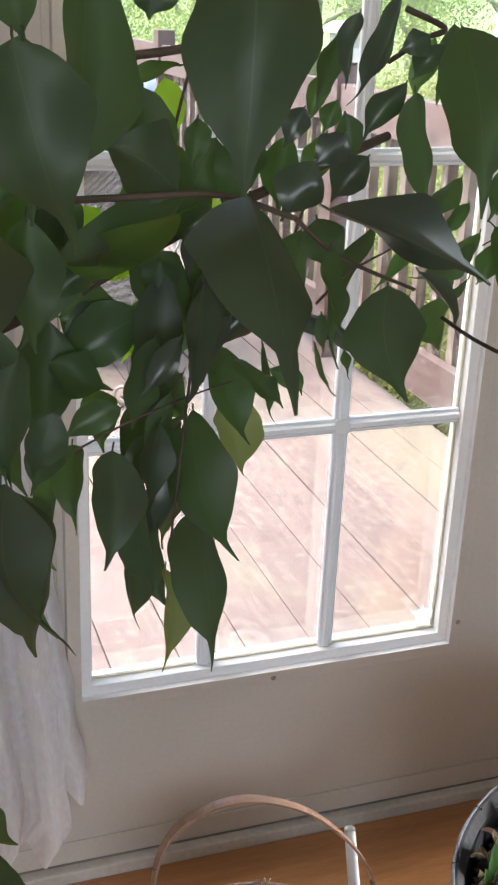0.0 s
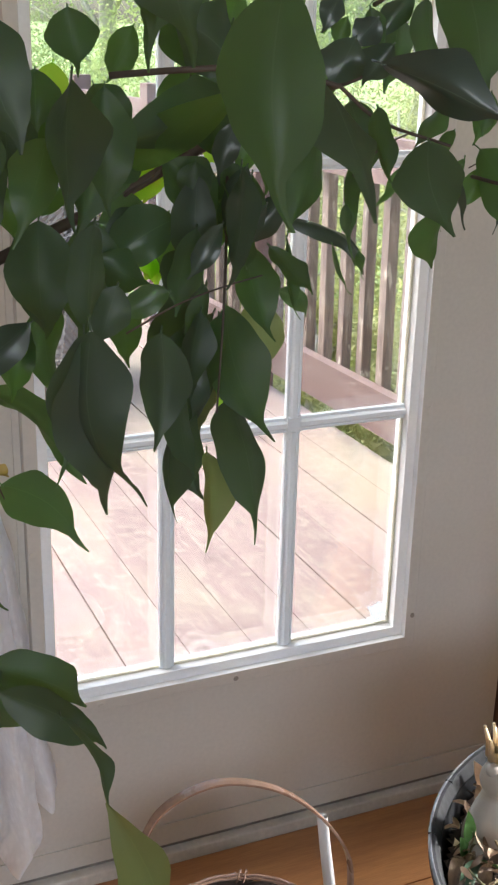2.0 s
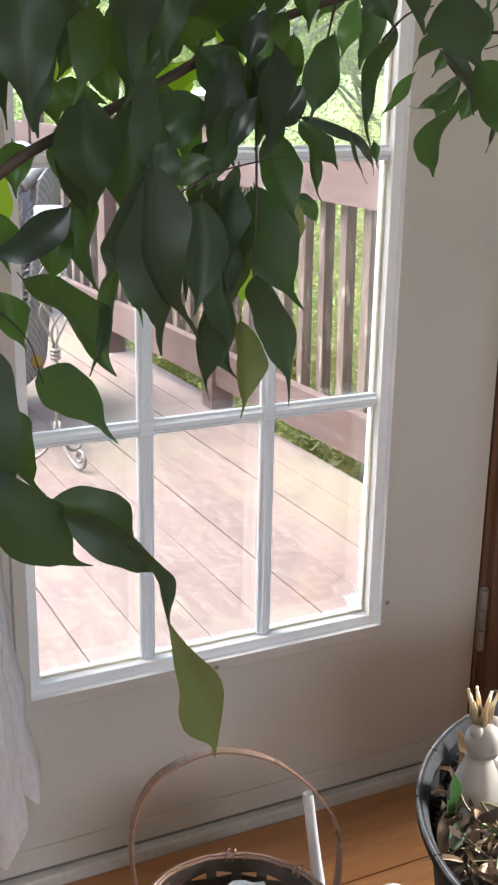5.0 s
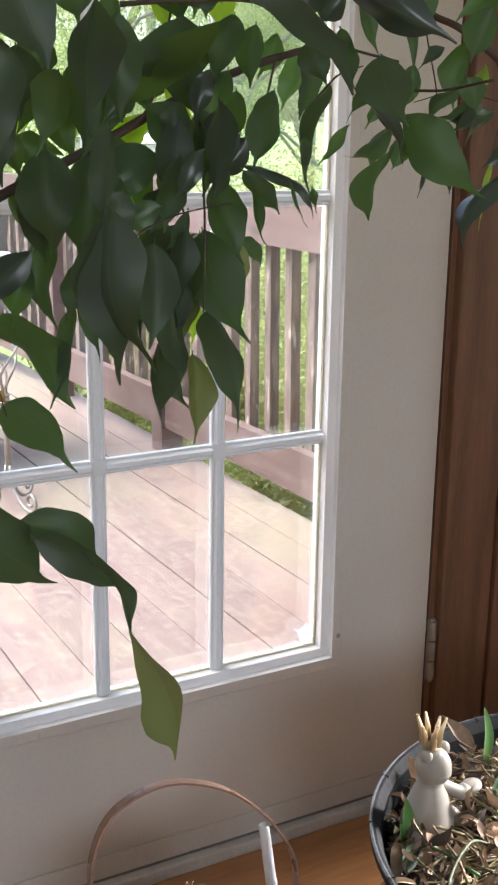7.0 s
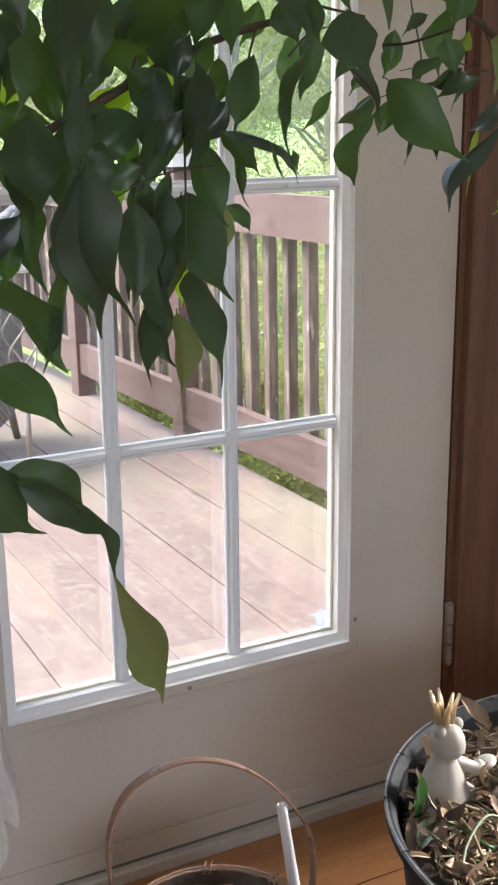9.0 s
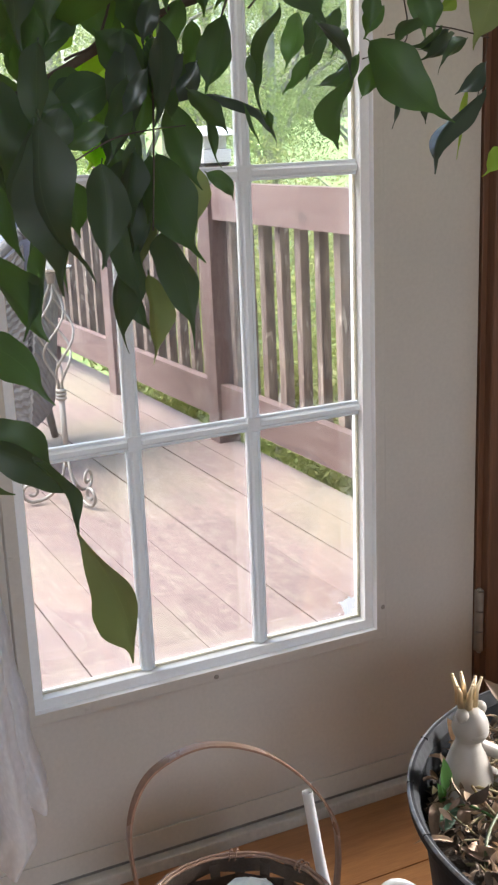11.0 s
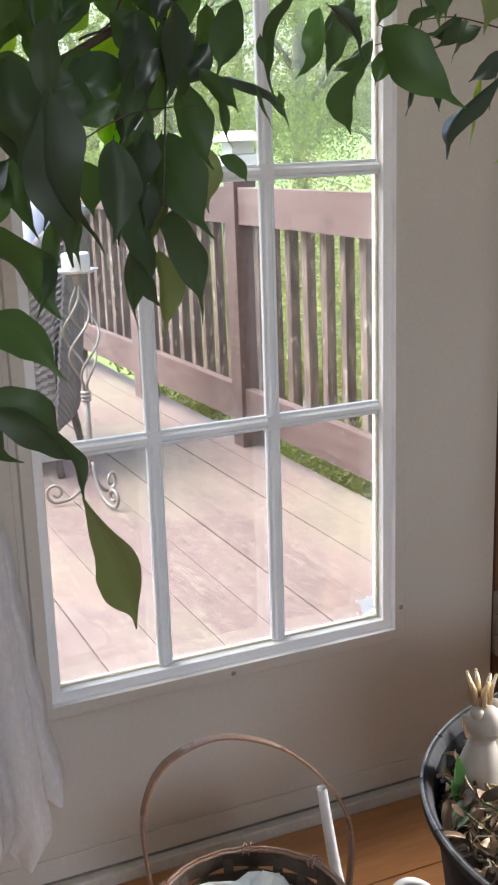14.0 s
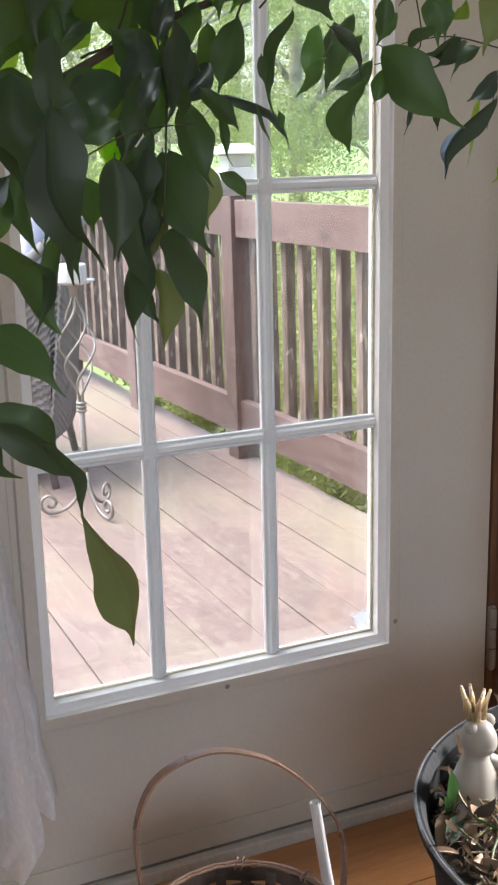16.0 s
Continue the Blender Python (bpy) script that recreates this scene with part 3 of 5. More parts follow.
# ---- white post-cap lamp ----
lamp = thing("post_cap_light", RAIL @ pose(1.222, 2.320, 1.035), "white solar post-cap light with a clear lens on a railing post", "lamp")
part("collar", box(-0.057, 0.057, -0.057, 0.057, -0.002, 0.045, 0.004), PLASTIC, lamp)
part("lens", box(-0.045, 0.045, -0.045, 0.045, 0.0455, 0.090, 0.004), material("frosted_lens", (0.55, 0.56, 0.52), 0.25, vary=0.05), lamp, "frosted lens")
# shadow under the collar, put in as a dark strip
part("base", box(-0.051, 0.051, -0.051, 0.051, -0.012, -0.0025, 0.002), DARKGAP, lamp)
cone = bmesh.new()
sq = lambda h, z: [cone.verts.new(v) for v in ((-h, -h, z), (h, -h, z), (h, h, z), (-h, h, z))]
rr = [sq(0.072, 0.0905), sq(0.078, 0.094), sq(0.074, 0.101), sq(0.045, 0.122), sq(0.040, 0.128), sq(0.0, 0.129)]
for a, b in zip(rr, rr[1:]):
    for k in range(4):
        cone.faces.new((a[k], a[(k + 1) % 4], b[(k + 1) % 4], b[k]))
cone.faces.new(rr[0][::-1])
bmesh.ops.remove_doubles(cone, verts=cone.verts[:], dist=0.0005)
part("roof", cone, PLASTIC, lamp)


# ---- candle stand ----
def scroll(a, size=1.0):
    """A foot that curves out and curls up, in the plane at angle a."""
    pts = []
    for s in range(9):
        t = s / 8
        pts.append((0.008 + 0.115 * t ** 1.6, 0.13 * (1 - t) ** 2 + 0.012))
    for s in range(1, 22):
        f = s / 21
        r = 0.034 * (1 - 0.72 * f)
        w = -math.pi / 2 + f * math.tau * 1.15
        pts.append((0.123 + r * math.cos(w), 0.012 + 0.034 + r * math.sin(w)))
    return [(x * math.cos(a) * size, x * math.sin(a) * size, z * size) for x, z in pts]


stand = thing("candle_stand", DECK @ pose(0.3827, 1.9065, 0.0) @ Matrix.Diagonal((1, 1, 1.018, 1)), "tall brushed-metal candle stand with a twisted wire cage and scrolled feet", "candle holder")
for k in range(3):
    part("scroll_foot", tube(scroll(math.radians(-75 + 120 * k), 1.0), 0.0055, 8), IRON, stand, smooth=True)
stem = part("stem", tube([(0, 0, 0.12), (0, 0, 0.36)], 0.010, 12), IRON, stand, smooth=True)
for k in range(3):
    part("collar_ring", lathe([(0.010, 0.344 + 0.012 * k - 0.006), (0.0175, 0.344 + 0.012 * k - 0.003), (0.0175, 0.344 + 0.012 * k + 0.003), (0.010, 0.344 + 0.012 * k + 0.006)], 16), IRON, stem, smooth=True)
for k in range(4):
    pts = []
    for s in range(33):
        t = s / 32
        r = 0.007 + 0.050 * math.sin(math.pi * min(1, max(0, (t - 0.07) / 0.90))) ** 1.2
        w = k * math.tau / 4 + t * math.tau * 0.80
        pts.append((r * math.cos(w), r * math.sin(w), 0.365 + 0.345 * t))
    part("cage_wire", tube(pts, 0.0042, 7), IRON, stand, smooth=True)
cup = part("cup", lathe([(0, 0.705), (0.012, 0.705), (0.014, 0.73), (0.02, 0.735), (0.018, 0.742), (0, 0.742)], 20), IRON, stand, smooth=True)
part("plate", lathe([(0, 0.742), (0.05, 0.744), (0.068, 0.752), (0.070, 0.756), (0.05, 0.750), (0, 0.749)], 32), WAX, cup, "frosted glass plate", smooth=True)
candle = thing("candle", DECK @ pose(0.3827, 1.9065, 0.7635), "short thick white pillar candle on the stand", "candle")
part("wax", lathe([(0, 0), (0.041, 0), (0.045, 0.006), (0.045, 0.050), (0.041, 0.057), (0.034, 0.055), (0, 0.050)], 28), WAX, candle, smooth=True)
part("wick", tube([(0, 0, 0.045), (0.001, 0, 0.058)], 0.0012, 6), DARKGAP, candle)


# ---- wicker chair ----
def wicker_sheet(fn, nu, nv, thick=0.006):
    """A woven surface: fn(u, v) -> point; every cell a bulging strand, over and under in turn."""
    bm = bmesh.new()
    g = [[bm.verts.new(fn(i / nu, j / nv)) for j in range(nv + 1)] for i in range(nu + 1)]
    for i in range(nu):
        for j in range(nv):
            bm.faces.new((g[i][j], g[i + 1][j], g[i + 1][j + 1], g[i][j + 1]))
    bm.normal_update()
    moves = []
    for i in range(nu + 1):
        for j in range(nv + 1):
            moves.append((g[i][j], g[i][j].normal.copy() * thick * (0.0 if j % 2 == 0 else 0.5 if (i // 2 + j // 2) % 2 else -0.35)))
    for v, d in moves:
        v.co += d
    ext = bmesh.ops.solidify(bm, geom=bm.faces[:], thickness=0.008)
    return bm


CHAIR = pose(0.1963, 2.6585, 0.0, 0, 0, -112)
chair = thing("wicker_chair", DECK @ CHAIR, "grey woven wicker patio armchair with a pale blue cushion", "chair")
part("seat_base", box(-0.27, 0.27, -0.27, 0.27, 0.20, 0.38, 0.02), WICKER, chair)


def side_panel(s):
    def fn(u, v):
        y = -0.30 + 0.60 * u
        top = 0.62 + 0.22 * max(0, u - 0.45) ** 1.3 * 2
        low = 0.16 + 0.10 * math.sin(math.pi * u)
        return (s * (0.30 + 0.045 * v * v), y + 0.05 * v * (u - 0.2), low + (top - low) * v)
    return fn


for s in (-1, 1):
    arm = part("arm_panel", wicker_sheet(side_panel(s), 52, 88), WICKER, chair)
    part("arm_rail", tube([(s * 0.345, -0.31, 0.60), (s * 0.348, -0.1, 0.635), (s * 0.35, 0.12, 0.68), (s * 0.34, 0.33, 0.86)], 0.022, 10), WICKER, arm, smooth=True)
part("back_panel", wicker_sheet(lambda u, v: (-0.348 + 0.696 * u, 0.30 + 0.09 * v + 0.03 * math.sin(math.pi * u), 0.18 + (0.70 + 0.06 * math.sin(math.pi * u)) * v), 60, 110), WICKER, chair)
part("back_rail", tube([(-0.34, 0.34, 0.86), (-0.15, 0.41, 0.92), (0.15, 0.41, 0.92), (0.34, 0.34, 0.86)], 0.024, 10), WICKER, chair, smooth=True)
for x, y in ((-0.26, -0.25), (0.26, -0.25), (-0.27, 0.27), (0.27, 0.27)):
    part("leg", tube([(x, y, 0.21), (x * 1.08, y * 1.12, 0.0)], [0.020, 0.014], 8), WICKER, chair, smooth=True)
cush = box(-0.26, 0.26, -0.27, 0.24, 0.385, 0.48, 0.035)
cushion = thing("seat_cushion", DECK @ CHAIR, "pale blue padded seat cushion on the wicker chair", "cushion")
part("pad", cush, CUSHION, cushion, smooth=True)
back_cush = box(-0.25, 0.25, -0.05, 0.05, -0.24, 0.24, 0.045)
bc = thing("back_cushion", DECK @ CHAIR, "pale blue back cushion leaning in the wicker chair", "cushion")
pad = part("pad", back_cush, CUSHION, bc, smooth=True)
pad.matrix_basis = pose(0, 0.235, 0.745, -10)

# ---- trees and shrubs beyond ----
def leaf_cloud(blobs, count, size, seed, flat=0.35):
    """Many small pointed leaves scattered in soft blobs (x, y, z, rx, ry, rz), thinning outwards."""
    rng = np.random.default_rng(seed)
    vol = np.array([b[3] * b[4] * b[5] for b in blobs])
    which = rng.choice(len(blobs), count, p=vol / vol.sum())
    B = np.array(blobs)[which]
    d = rng.normal(size=(count, 3))
    d /= np.linalg.norm(d, axis=1)[:, None]
    r = rng.uniform(0, 1, count) ** 0.45 * rng.uniform(0.75, 1.12, count)
    c = B[:, :3] + d * r[:, None] * B[:, 3:]
    a = rng.normal(size=(count, 3))
    a /= np.linalg.norm(a, axis=1)[:, None]
    b = np.cross(a, rng.normal(size=(count, 3)))
    b /= np.linalg.norm(b, axis=1)[:, None]
    s = size * rng.uniform(0.6, 1.3, count)[:, None]
    quad = np.stack([c - a * s, c + b * s * flat, c + a * s, c - b * s * flat], 1).reshape(-1, 3)
    me = bpy.data.meshes.new("leaf_cloud")
    me.from_pydata(quad.tolist(), [], np.arange(count * 4).reshape(-1, 4).tolist())
    return me


def tree(x, y, height, spread, seed, count=9000, size=0.07, mat=TREELEAF, label="tall tree with fresh light-green spring leaves", crown_from=0.25):
    rnd = random.Random(seed)
    t = thing("tree", pose(x, y, -1.25), label, "tree", "woodland trees")
    part("trunk", tube([(0, 0, -0.1), (rnd.uniform(-.1, .1), 0.05, height * 0.35), (rnd.uniform(-.2, .2), rnd.uniform(-.2, .2), height * 0.9)], [height * 0.018, height * 0.013, 0.01], 9), TREEBARK, t, smooth=True)
    blobs = []
    for k in range(16):
        f = crown_from + (1 - crown_from) * (k + 0.5) / 16
        a = rnd.uniform(0, math.tau)
        rad = spread * (1.05 - 0.75 * abs(f - 0.5)) * rnd.uniform(0.35, 1.0)
        tip = (rad * math.cos(a), rad * math.sin(a), height * f)
        part("limb", tube([(0, 0, height * max(0.12, f - 0.18)), (tip[0] * 0.5, tip[1] * 0.5, height * (f - 0.05)), tip], [height * 0.006, height * 0.004, 0.006], 6), TREEBARK, t, smooth=True)
        blobs.append((*tip, spread * rnd.uniform(0.3, 0.55), spread * rnd.uniform(0.3, 0.55), spread * rnd.uniform(0.22, 0.4)))
    me = leaf_cloud(blobs, count, size, seed)
    me.materials.append(mat)
    part("crown", me, None, t)
    return t
for i, (x, y, h, s) in enumerate(((4.2, 11.5, 6.0, 2.0), (6.4, 12.5, 7.5, 2.3), (8.8, 13.0, 6.5, 2.2), (2.0, 14.0, 7.0, 2.4), (11.0, 16.0, 9.0, 2.8), (5.2, 18.0, 10.0, 3.0), (-1.0, 15.0, 8.0, 2.6), (8.0, 20.0, 11.0, 3.2), (13.0, 21.0, 9.0, 3.4), (10.5, 24.0, 10.0, 3.6), (15.5, 19.0, 9.0, 3.2))):
    tree(x, y, h, s, 11 + i, 46000, 0.027)
for i, (x, y, h, s) in enumerate(((2.5, 2.2, 1.5, 0.75), (2.7, 3.6, 1.6, 0.8), (2.4, 5.0, 1.5, 0.8), (3.2, 6.6, 1.7, 0.9), (2.6, 1.1, 1.3, 0.7), (4.2, 4.4, 1.7, 1.0), (4.6, 7.4, 1.9, 1.1))):
    b = tree(x, y, h, s, 40 + i, 10000, 0.026, SHRUBLEAF, "leafy green garden shrub behind the railing", 0.15)
    b.name = "shrub"
    tagged(b, category="shrub", group="garden shrubs")

for i, (x, y) in enumerate(((1.80, 1.2), (1.75, 1.9), (1.85, 2.6), (1.80, 3.3), (1.85, 4.1), (1.80, 4.9))):
    b = tree(x, y, 1.15, 0.42, 70 + i, 6000, 0.024, SHRUBLEAF, "low leafy shrub growing against the deck", 0.2)
    b.name = "shrub"
    tagged(b, category="shrub", group="garden shrubs")
# ---- plant pot ----
POT = (0.262, -0.633)
PR, PZ = 0.277, 0.370
SOIL_Z = PZ - 0.035
pot = thing("plant_pot", pose(POT[0], POT[1], 0), "large dark grey plastic plant pot standing on the floor", "plant pot")
part("body", lathe([(0, 0.001), (PR * 0.70, 0.001), (PR * 0.72, 0.012), (PR * 0.935, PZ - 0.055), (PR * 0.962, PZ - 0.0145), (PR * 0.95, PZ - 0.0145), (PR * 0.90, PZ - 0.12)], 128), POTPLASTIC, pot)
RIMPLASTIC = material("scuffed_pot_rim", (0.024, 0.025, 0.028), 0.6, spec=0.25, vary=0.25, scale=14, bump=0.15, fine=120)
rim = part("rim", lathe([(PR * 0.962, PZ - 0.0140), (PR - 0.0016, PZ - 0.0140), (PR - 0.0006, PZ - 0.0125), (PR, PZ - 0.0025), (PR - 0.0022, PZ - 0.0004), (PR - 0.0062, PZ - 0.0010), (PR - 0.0075, PZ - 0.0030), (PR * 0.952, PZ - 0.0140)], 128, closed=True), RIMPLASTIC, pot)
part("rim_edge", lathe([(PR + 0.0004, PZ - 0.0030), (PR + 0.0003, PZ - 0.0012), (PR - 0.0018, PZ + 0.0004), (PR - 0.0030, PZ + 0.0002), (PR - 0.0024, PZ - 0.0030)], 128, closed=True), material("pale_rim_edge", (0.26, 0.26, 0.27), 0.4, vary=0.3, scale=22, bump=0.2), rim, "pale rim edge")
for k in range(18):
    n = part("rim_notch", box(PR - 0.0078, PR + 0.0005, -0.0005, 0.0005, PZ - 0.003, PZ + 0.0006), DARKGAP, rim)
    n.matrix_basis = pose(0, 0, 0, 0, 0, 20 * k + 7)
soil_bm = bmesh.new()
bmesh.ops.create_grid(soil_bm, x_segments=70, y_segments=70, size=PR * 0.945)
for v in list(soil_bm.verts):
    if v.co.xy.length > PR * 0.938:
        soil_bm.verts.remove(v)
for v in soil_bm.verts:
    v.co.z = SOIL_Z + 0.012 * noise.noise(v.co * 14) + 0.006 * noise.noise(v.co * 45)
part("soil", soil_bm, SOIL, pot, "dark crumbly potting soil", smooth=True)


def curled_leaf_into(bm, m, w, curl, fold, rnd):
    """A dry, curled leaf joined into bm."""
    rows = []
    for i in range(7):
        t = i / 6
        half = 0.5 * w * math.sin(math.pi * min(1, t * 1.02 + 0.02) ** 0.85) ** 0.8 + 0.0006 if t < 0.99 else 0.0005
        row = []
        for j in (-1, -0.5, 0, 0.5, 1):
            x = j * half
            z = fold * abs(x) + 0.1 * w * math.sin(7 * t + 2 * j + rnd)
            row.append(bm.verts.new(m @ Vector((x, math.sin(curl * t) / curl, z + (1 - math.cos(curl * t)) / curl))))
        rows.append(row)
    for a, b in zip(rows, rows[1:]):
        for k in range(4):
            bm.faces.new((a[k], a[k + 1], b[k + 1], b[k]))


def scatter_litter(count, seed, mat, name):
    rnd = random.Random(seed)
    bm = bmesh.new()
    for _ in range(count):
        r, a = PR * 0.90 * math.sqrt(rnd.random()), rnd.uniform(0, math.tau)
        pick = rnd.random()
        s = rnd.uniform(0.008, 0.024) if pick < 0.80 else rnd.uniform(0.026, 0.046) if pick < 0.97 else rnd.uniform(0.048, 0.066)
        m = pose(r * math.cos(a), r * math.sin(a), SOIL_Z + rnd.uniform(0.002, 0.020), rnd.uniform(-40, 40), rnd.uniform(-50, 50), rnd.uniform(0, 360)) @ Matrix.Diagonal((s, s, s, 1))
        curled_leaf_into(bm, m, rnd.uniform(0.12, 0.40), rnd.choice((-1, 1)) * rnd.uniform(0.6, 2.6), rnd.uniform(0.1, 1.4), rnd.uniform(0, 6))
    ob = part(name, bm, mat, None, smooth=True)
    ob.matrix_world = pose(POT[0], POT[1], 0)
    return ob


def litter_material(name, a, b):
    m = material(name, a, 0.75, vary=0.2, scale=25, bump=0.4, fine=120)
    N, L = m.node_tree.nodes, m.node_tree.links
    geo, mx = N.new("ShaderNodeNewGeometry"), N.new("ShaderNodeMix")
    mx.data_type = "RGBA"
    mx.inputs[6].default_value, mx.inputs[7].default_value = (*a, 1), (*b, 1)
    bias = N.new("ShaderNodeMath")
    bias.operation, bias.inputs[1].default_value = "POWER", 0.6
    L.new(geo.outputs["Random Per Island"], bias.inputs[0])
    L.new(bias.outputs[0], mx.inputs[0])
    for n in N:
        if n.type == "HUE_SAT":
            L.new(mx.outputs[2], n.inputs["Color"])
    return m


tagged(scatter_litter(2100, 3, litter_material("fallen_leaf", (0.68, 0.48, 0.32), (0.050, 0.032, 0.022)), "fallen_leaves"), "layer of dry curled brown leaves in the pot", "leaf litter", kind="stuff")
twig_bm, rnd = bmesh.new(), random.Random(8)
for _ in range(420):
    r, a, w = PR * 0.72 * math.sqrt(rnd.random()), rnd.uniform(0, math.tau), rnd.uniform(0, math.tau)
    p = Vector((r * math.cos(a), r * math.sin(a), SOIL_Z + 0.008))
    ln, bend = rnd.uniform(0.04, 0.15), rnd.uniform(-1.6, 1.6)
    pts = []
    for s in range(6):
        pts.append(tuple(p))
        p = p + Vector((math.cos(w + bend * s / 5), math.sin(w + bend * s / 5), rnd.uniform(-0.25, 0.35))) * ln / 5
        p.z = max(SOIL_Z + 0.006, p.z)
        if p.xy.length > PR * 0.86:
            p.xy *= PR * 0.86 / p.xy.length
    tube(pts, rnd.uniform(0.0008, 0.0020), 5, twig_bm)
dead = part("dead_twigs", twig_bm, material("dry_stem", (0.20, 0.13, 0.08), 0.8, vary=0.25, scale=40, second=(0.16, 0.16, 0.07)), None, smooth=True)
dead.matrix_world = pose(POT[0], POT[1], 0)
tagged(dead, "tangle of thin dry stems on the soil", "twigs", kind="stuff")

# ---- frog figurine ----
def ellipsoid(bm, c, r, rot=(0, 0, 0), mat=0, seg=20):
    res = bmesh.ops.create_uvsphere(bm, u_segments=seg, v_segments=seg // 2 + 2, radius=1.0, matrix=pose(*c, *rot) @ Matrix.Diagonal((*r, 1)))
    for v in res["verts"]:
        for f in v.link_faces:
            f.material_index = mat


frog = lathe([(0, 0.0), (0.029, 0.0), (0.0335, 0.008), (0.0330, 0.020), (0.0285, 0.036), (0.0225, 0.052), (0.0170, 0.064), (0.0150, 0.070), (0.0165, 0.0745), (0.0195, 0.080), (0.0212, 0.087), (0.0200, 0.096), (0.0150, 0.106), (0.0085, 0.111), (0, 0.112)], 32)
for v in frog.verts:
    if v.co.z > 0.072:
        v.co.y = v.co.y * 1.05 - 0.004
    else:
        v.co.y *= 0.92
for s in (-1, 1):
    ellipsoid(frog, (s * 0.0150, -0.005, 0.1070), (0.0078, 0.0078, 0.0082))
    ellipsoid(frog, (s * 0.028, -0.006, 0.012), (0.014, 0.021, 0.014), (0, 0, s * 18))
tube(smooth_path([(0.012, -0.004, 0.060), (0.026, -0.012, 0.052), (0.038, -0.018, 0.046), (0.050, -0.018, 0.047)], 4), [0.009, 0.0088, 0.0085, 0.0082, 0.008, 0.0078, 0.0078, 0.0082, 0.009, 0.0098, 0.0098, 0.0085, 0.004], 12, frog)
ellipsoid(frog, (0, -0.016, 0.084), (0.0150, 0.0105, 0.0085))
ellipsoid(frog, (0.056, -0.018, 0.047), (0.0150, 0.0120, 0.0062), (0, -8, 0))
crown = bmesh.new()
n = 30
base = [crown.verts.new((0.0080 * math.cos(k * math.tau / n), 0.0080 * math.sin(k * math.tau / n), 0)) for k in range(n)]
mid = [crown.verts.new((0.0100 * math.cos(k * math.tau / n), 0.0100 * math.sin(k * math.tau / n), 0.016)) for k in range(n)]
for k in range(n):
    crown.faces.new((base[k], base[(k + 1) % n], mid[(k + 1) % n], mid[k]))
for k in range(6):
    a = k * math.tau / 6
    tube([(0.0090 * math.cos(a), 0.0090 * math.sin(a), 0.006), (0.0112 * math.cos(a), 0.0112 * math.sin(a), 0.024), (0.0165 * math.cos(a + 0.1), 0.0165 * math.sin(a + 0.1), 0.034 + 0.0035 * (k % 3))], [0.0044, 0.0032, 0.0016], 8, crown)
    bmesh.ops.create_uvsphere(crown, u_segments=8, v_segments=6, radius=0.0019, matrix=pose(0.0165 * math.cos(a + 0.1), 0.0165 * math.sin(a + 0.1), 0.0345 + 0.0035 * (k % 3)))
tmp = bpy.data.meshes.new("tmp")
crown.to_mesh(tmp)
crown.free()
k0 = len(frog.faces)
frog.from_mesh(tmp)
bpy.data.meshes.remove(tmp)
frog.faces.ensure_lookup_table()
zs = [v for f in frog.faces[k0:] for v in f.verts]
for v in set(zs):
    v.co += Vector((-0.003, 0.0, 0.109))
for f in frog.faces[k0:]:
    f.material_index = 1
frog_me = mesh_of(frog, [CERAMIC, GOLD], "frog_figurine", True)
fig = new("frog_figurine", frog_me)
fig.matrix_world = pose(0.112, -0.478, SOIL_Z - 0.006, 0, 0, 12) @ Matrix.Diagonal((0.95, 0.95, 0.97, 1))
tagged(fig, "cream ceramic sitting frog figurine with a gold crown in the pot", "figurine")

# ---- creeping plant in the pot ----
def blade(points, width, mat, parent, name="leaf"):
    """A simple folded leaf along a curved midrib."""
    pts, bm, rows = smooth_path(points, 5), bmesh.new(), []
    n = len(pts)
    for i, p in enumerate(pts):
        t = i / (n - 1)
        d = (pts[min(i + 1, n - 1)] - pts[max(i - 1, 0)]).normalized()
        side = d.cross(Vector((0.25, -0.8, 0.55))).normalized()
        up = side.cross(d)
        w = width * 0.5 * math.sin(math.pi * min(1, 0.04 + t * 0.96) ** 0.8) ** 0.8 + 0.0004
        rows.append([bm.verts.new(p + side * w * s + up * abs(s) * w * 0.35) for s in (-1, -0.5, 0, 0.5, 1)])
    for a, b in zip(rows, rows[1:]):
        for k in range(4):
            bm.faces.new((a[k], a[k + 1], b[k + 1], b[k]))
    return part(name, bm, mat, parent, smooth=True)


VINE = leaf_material("vine_leaf", (0.03, 0.08, 0.03), (0.06, 0.13, 0.045), (0.16, 0.32, 0.07), 0.3)
VINEPALE = leaf_material("variegated_leaf", (0.03, 0.07, 0.045), (0.07, 0.12, 0.08), (0.12, 0.22, 0.11), 0.3)
vine = thing("creeping_plant", pose(POT[0], POT[1], 0), "small trailing green plant growing among the dry leaves", "plant")
vi = vine.matrix_world.inverted()
V = lambda *q: [vi @ Vector(p) for p in q]
blade(V((0.080, -0.490, 0.332), (0.074, -0.488, 0.362), (0.074, -0.486, 0.388)), 0.022, VINE, vine)
blade(V((0.080, -0.492, 0.332), (0.066, -0.494, 0.346), (0.060, -0.496, 0.366)), 0.018, VINE, vine)
blade(V((0.034, -0.540, 0.344), (0.052, -0.528, 0.350), (0.076, -0.516, 0.341)), 0.020, VINEPALE, vine)
blade(V((0.242, -0.420, 0.345), (0.244, -0.418, 0.385), (0.238, -0.416, 0.424)), 0.020, VINE, vine)
blade(V((0.190, -0.500, 0.352), (0.198, -0.498, 0.375), (0.186, -0.500, 0.362)), 0.026, VINEPALE, vine)
blade(V((0.198, -0.495, 0.350), (0.212, -0.490, 0.366), (0.224, -0.492, 0.352)), 0.024, VINE, vine)
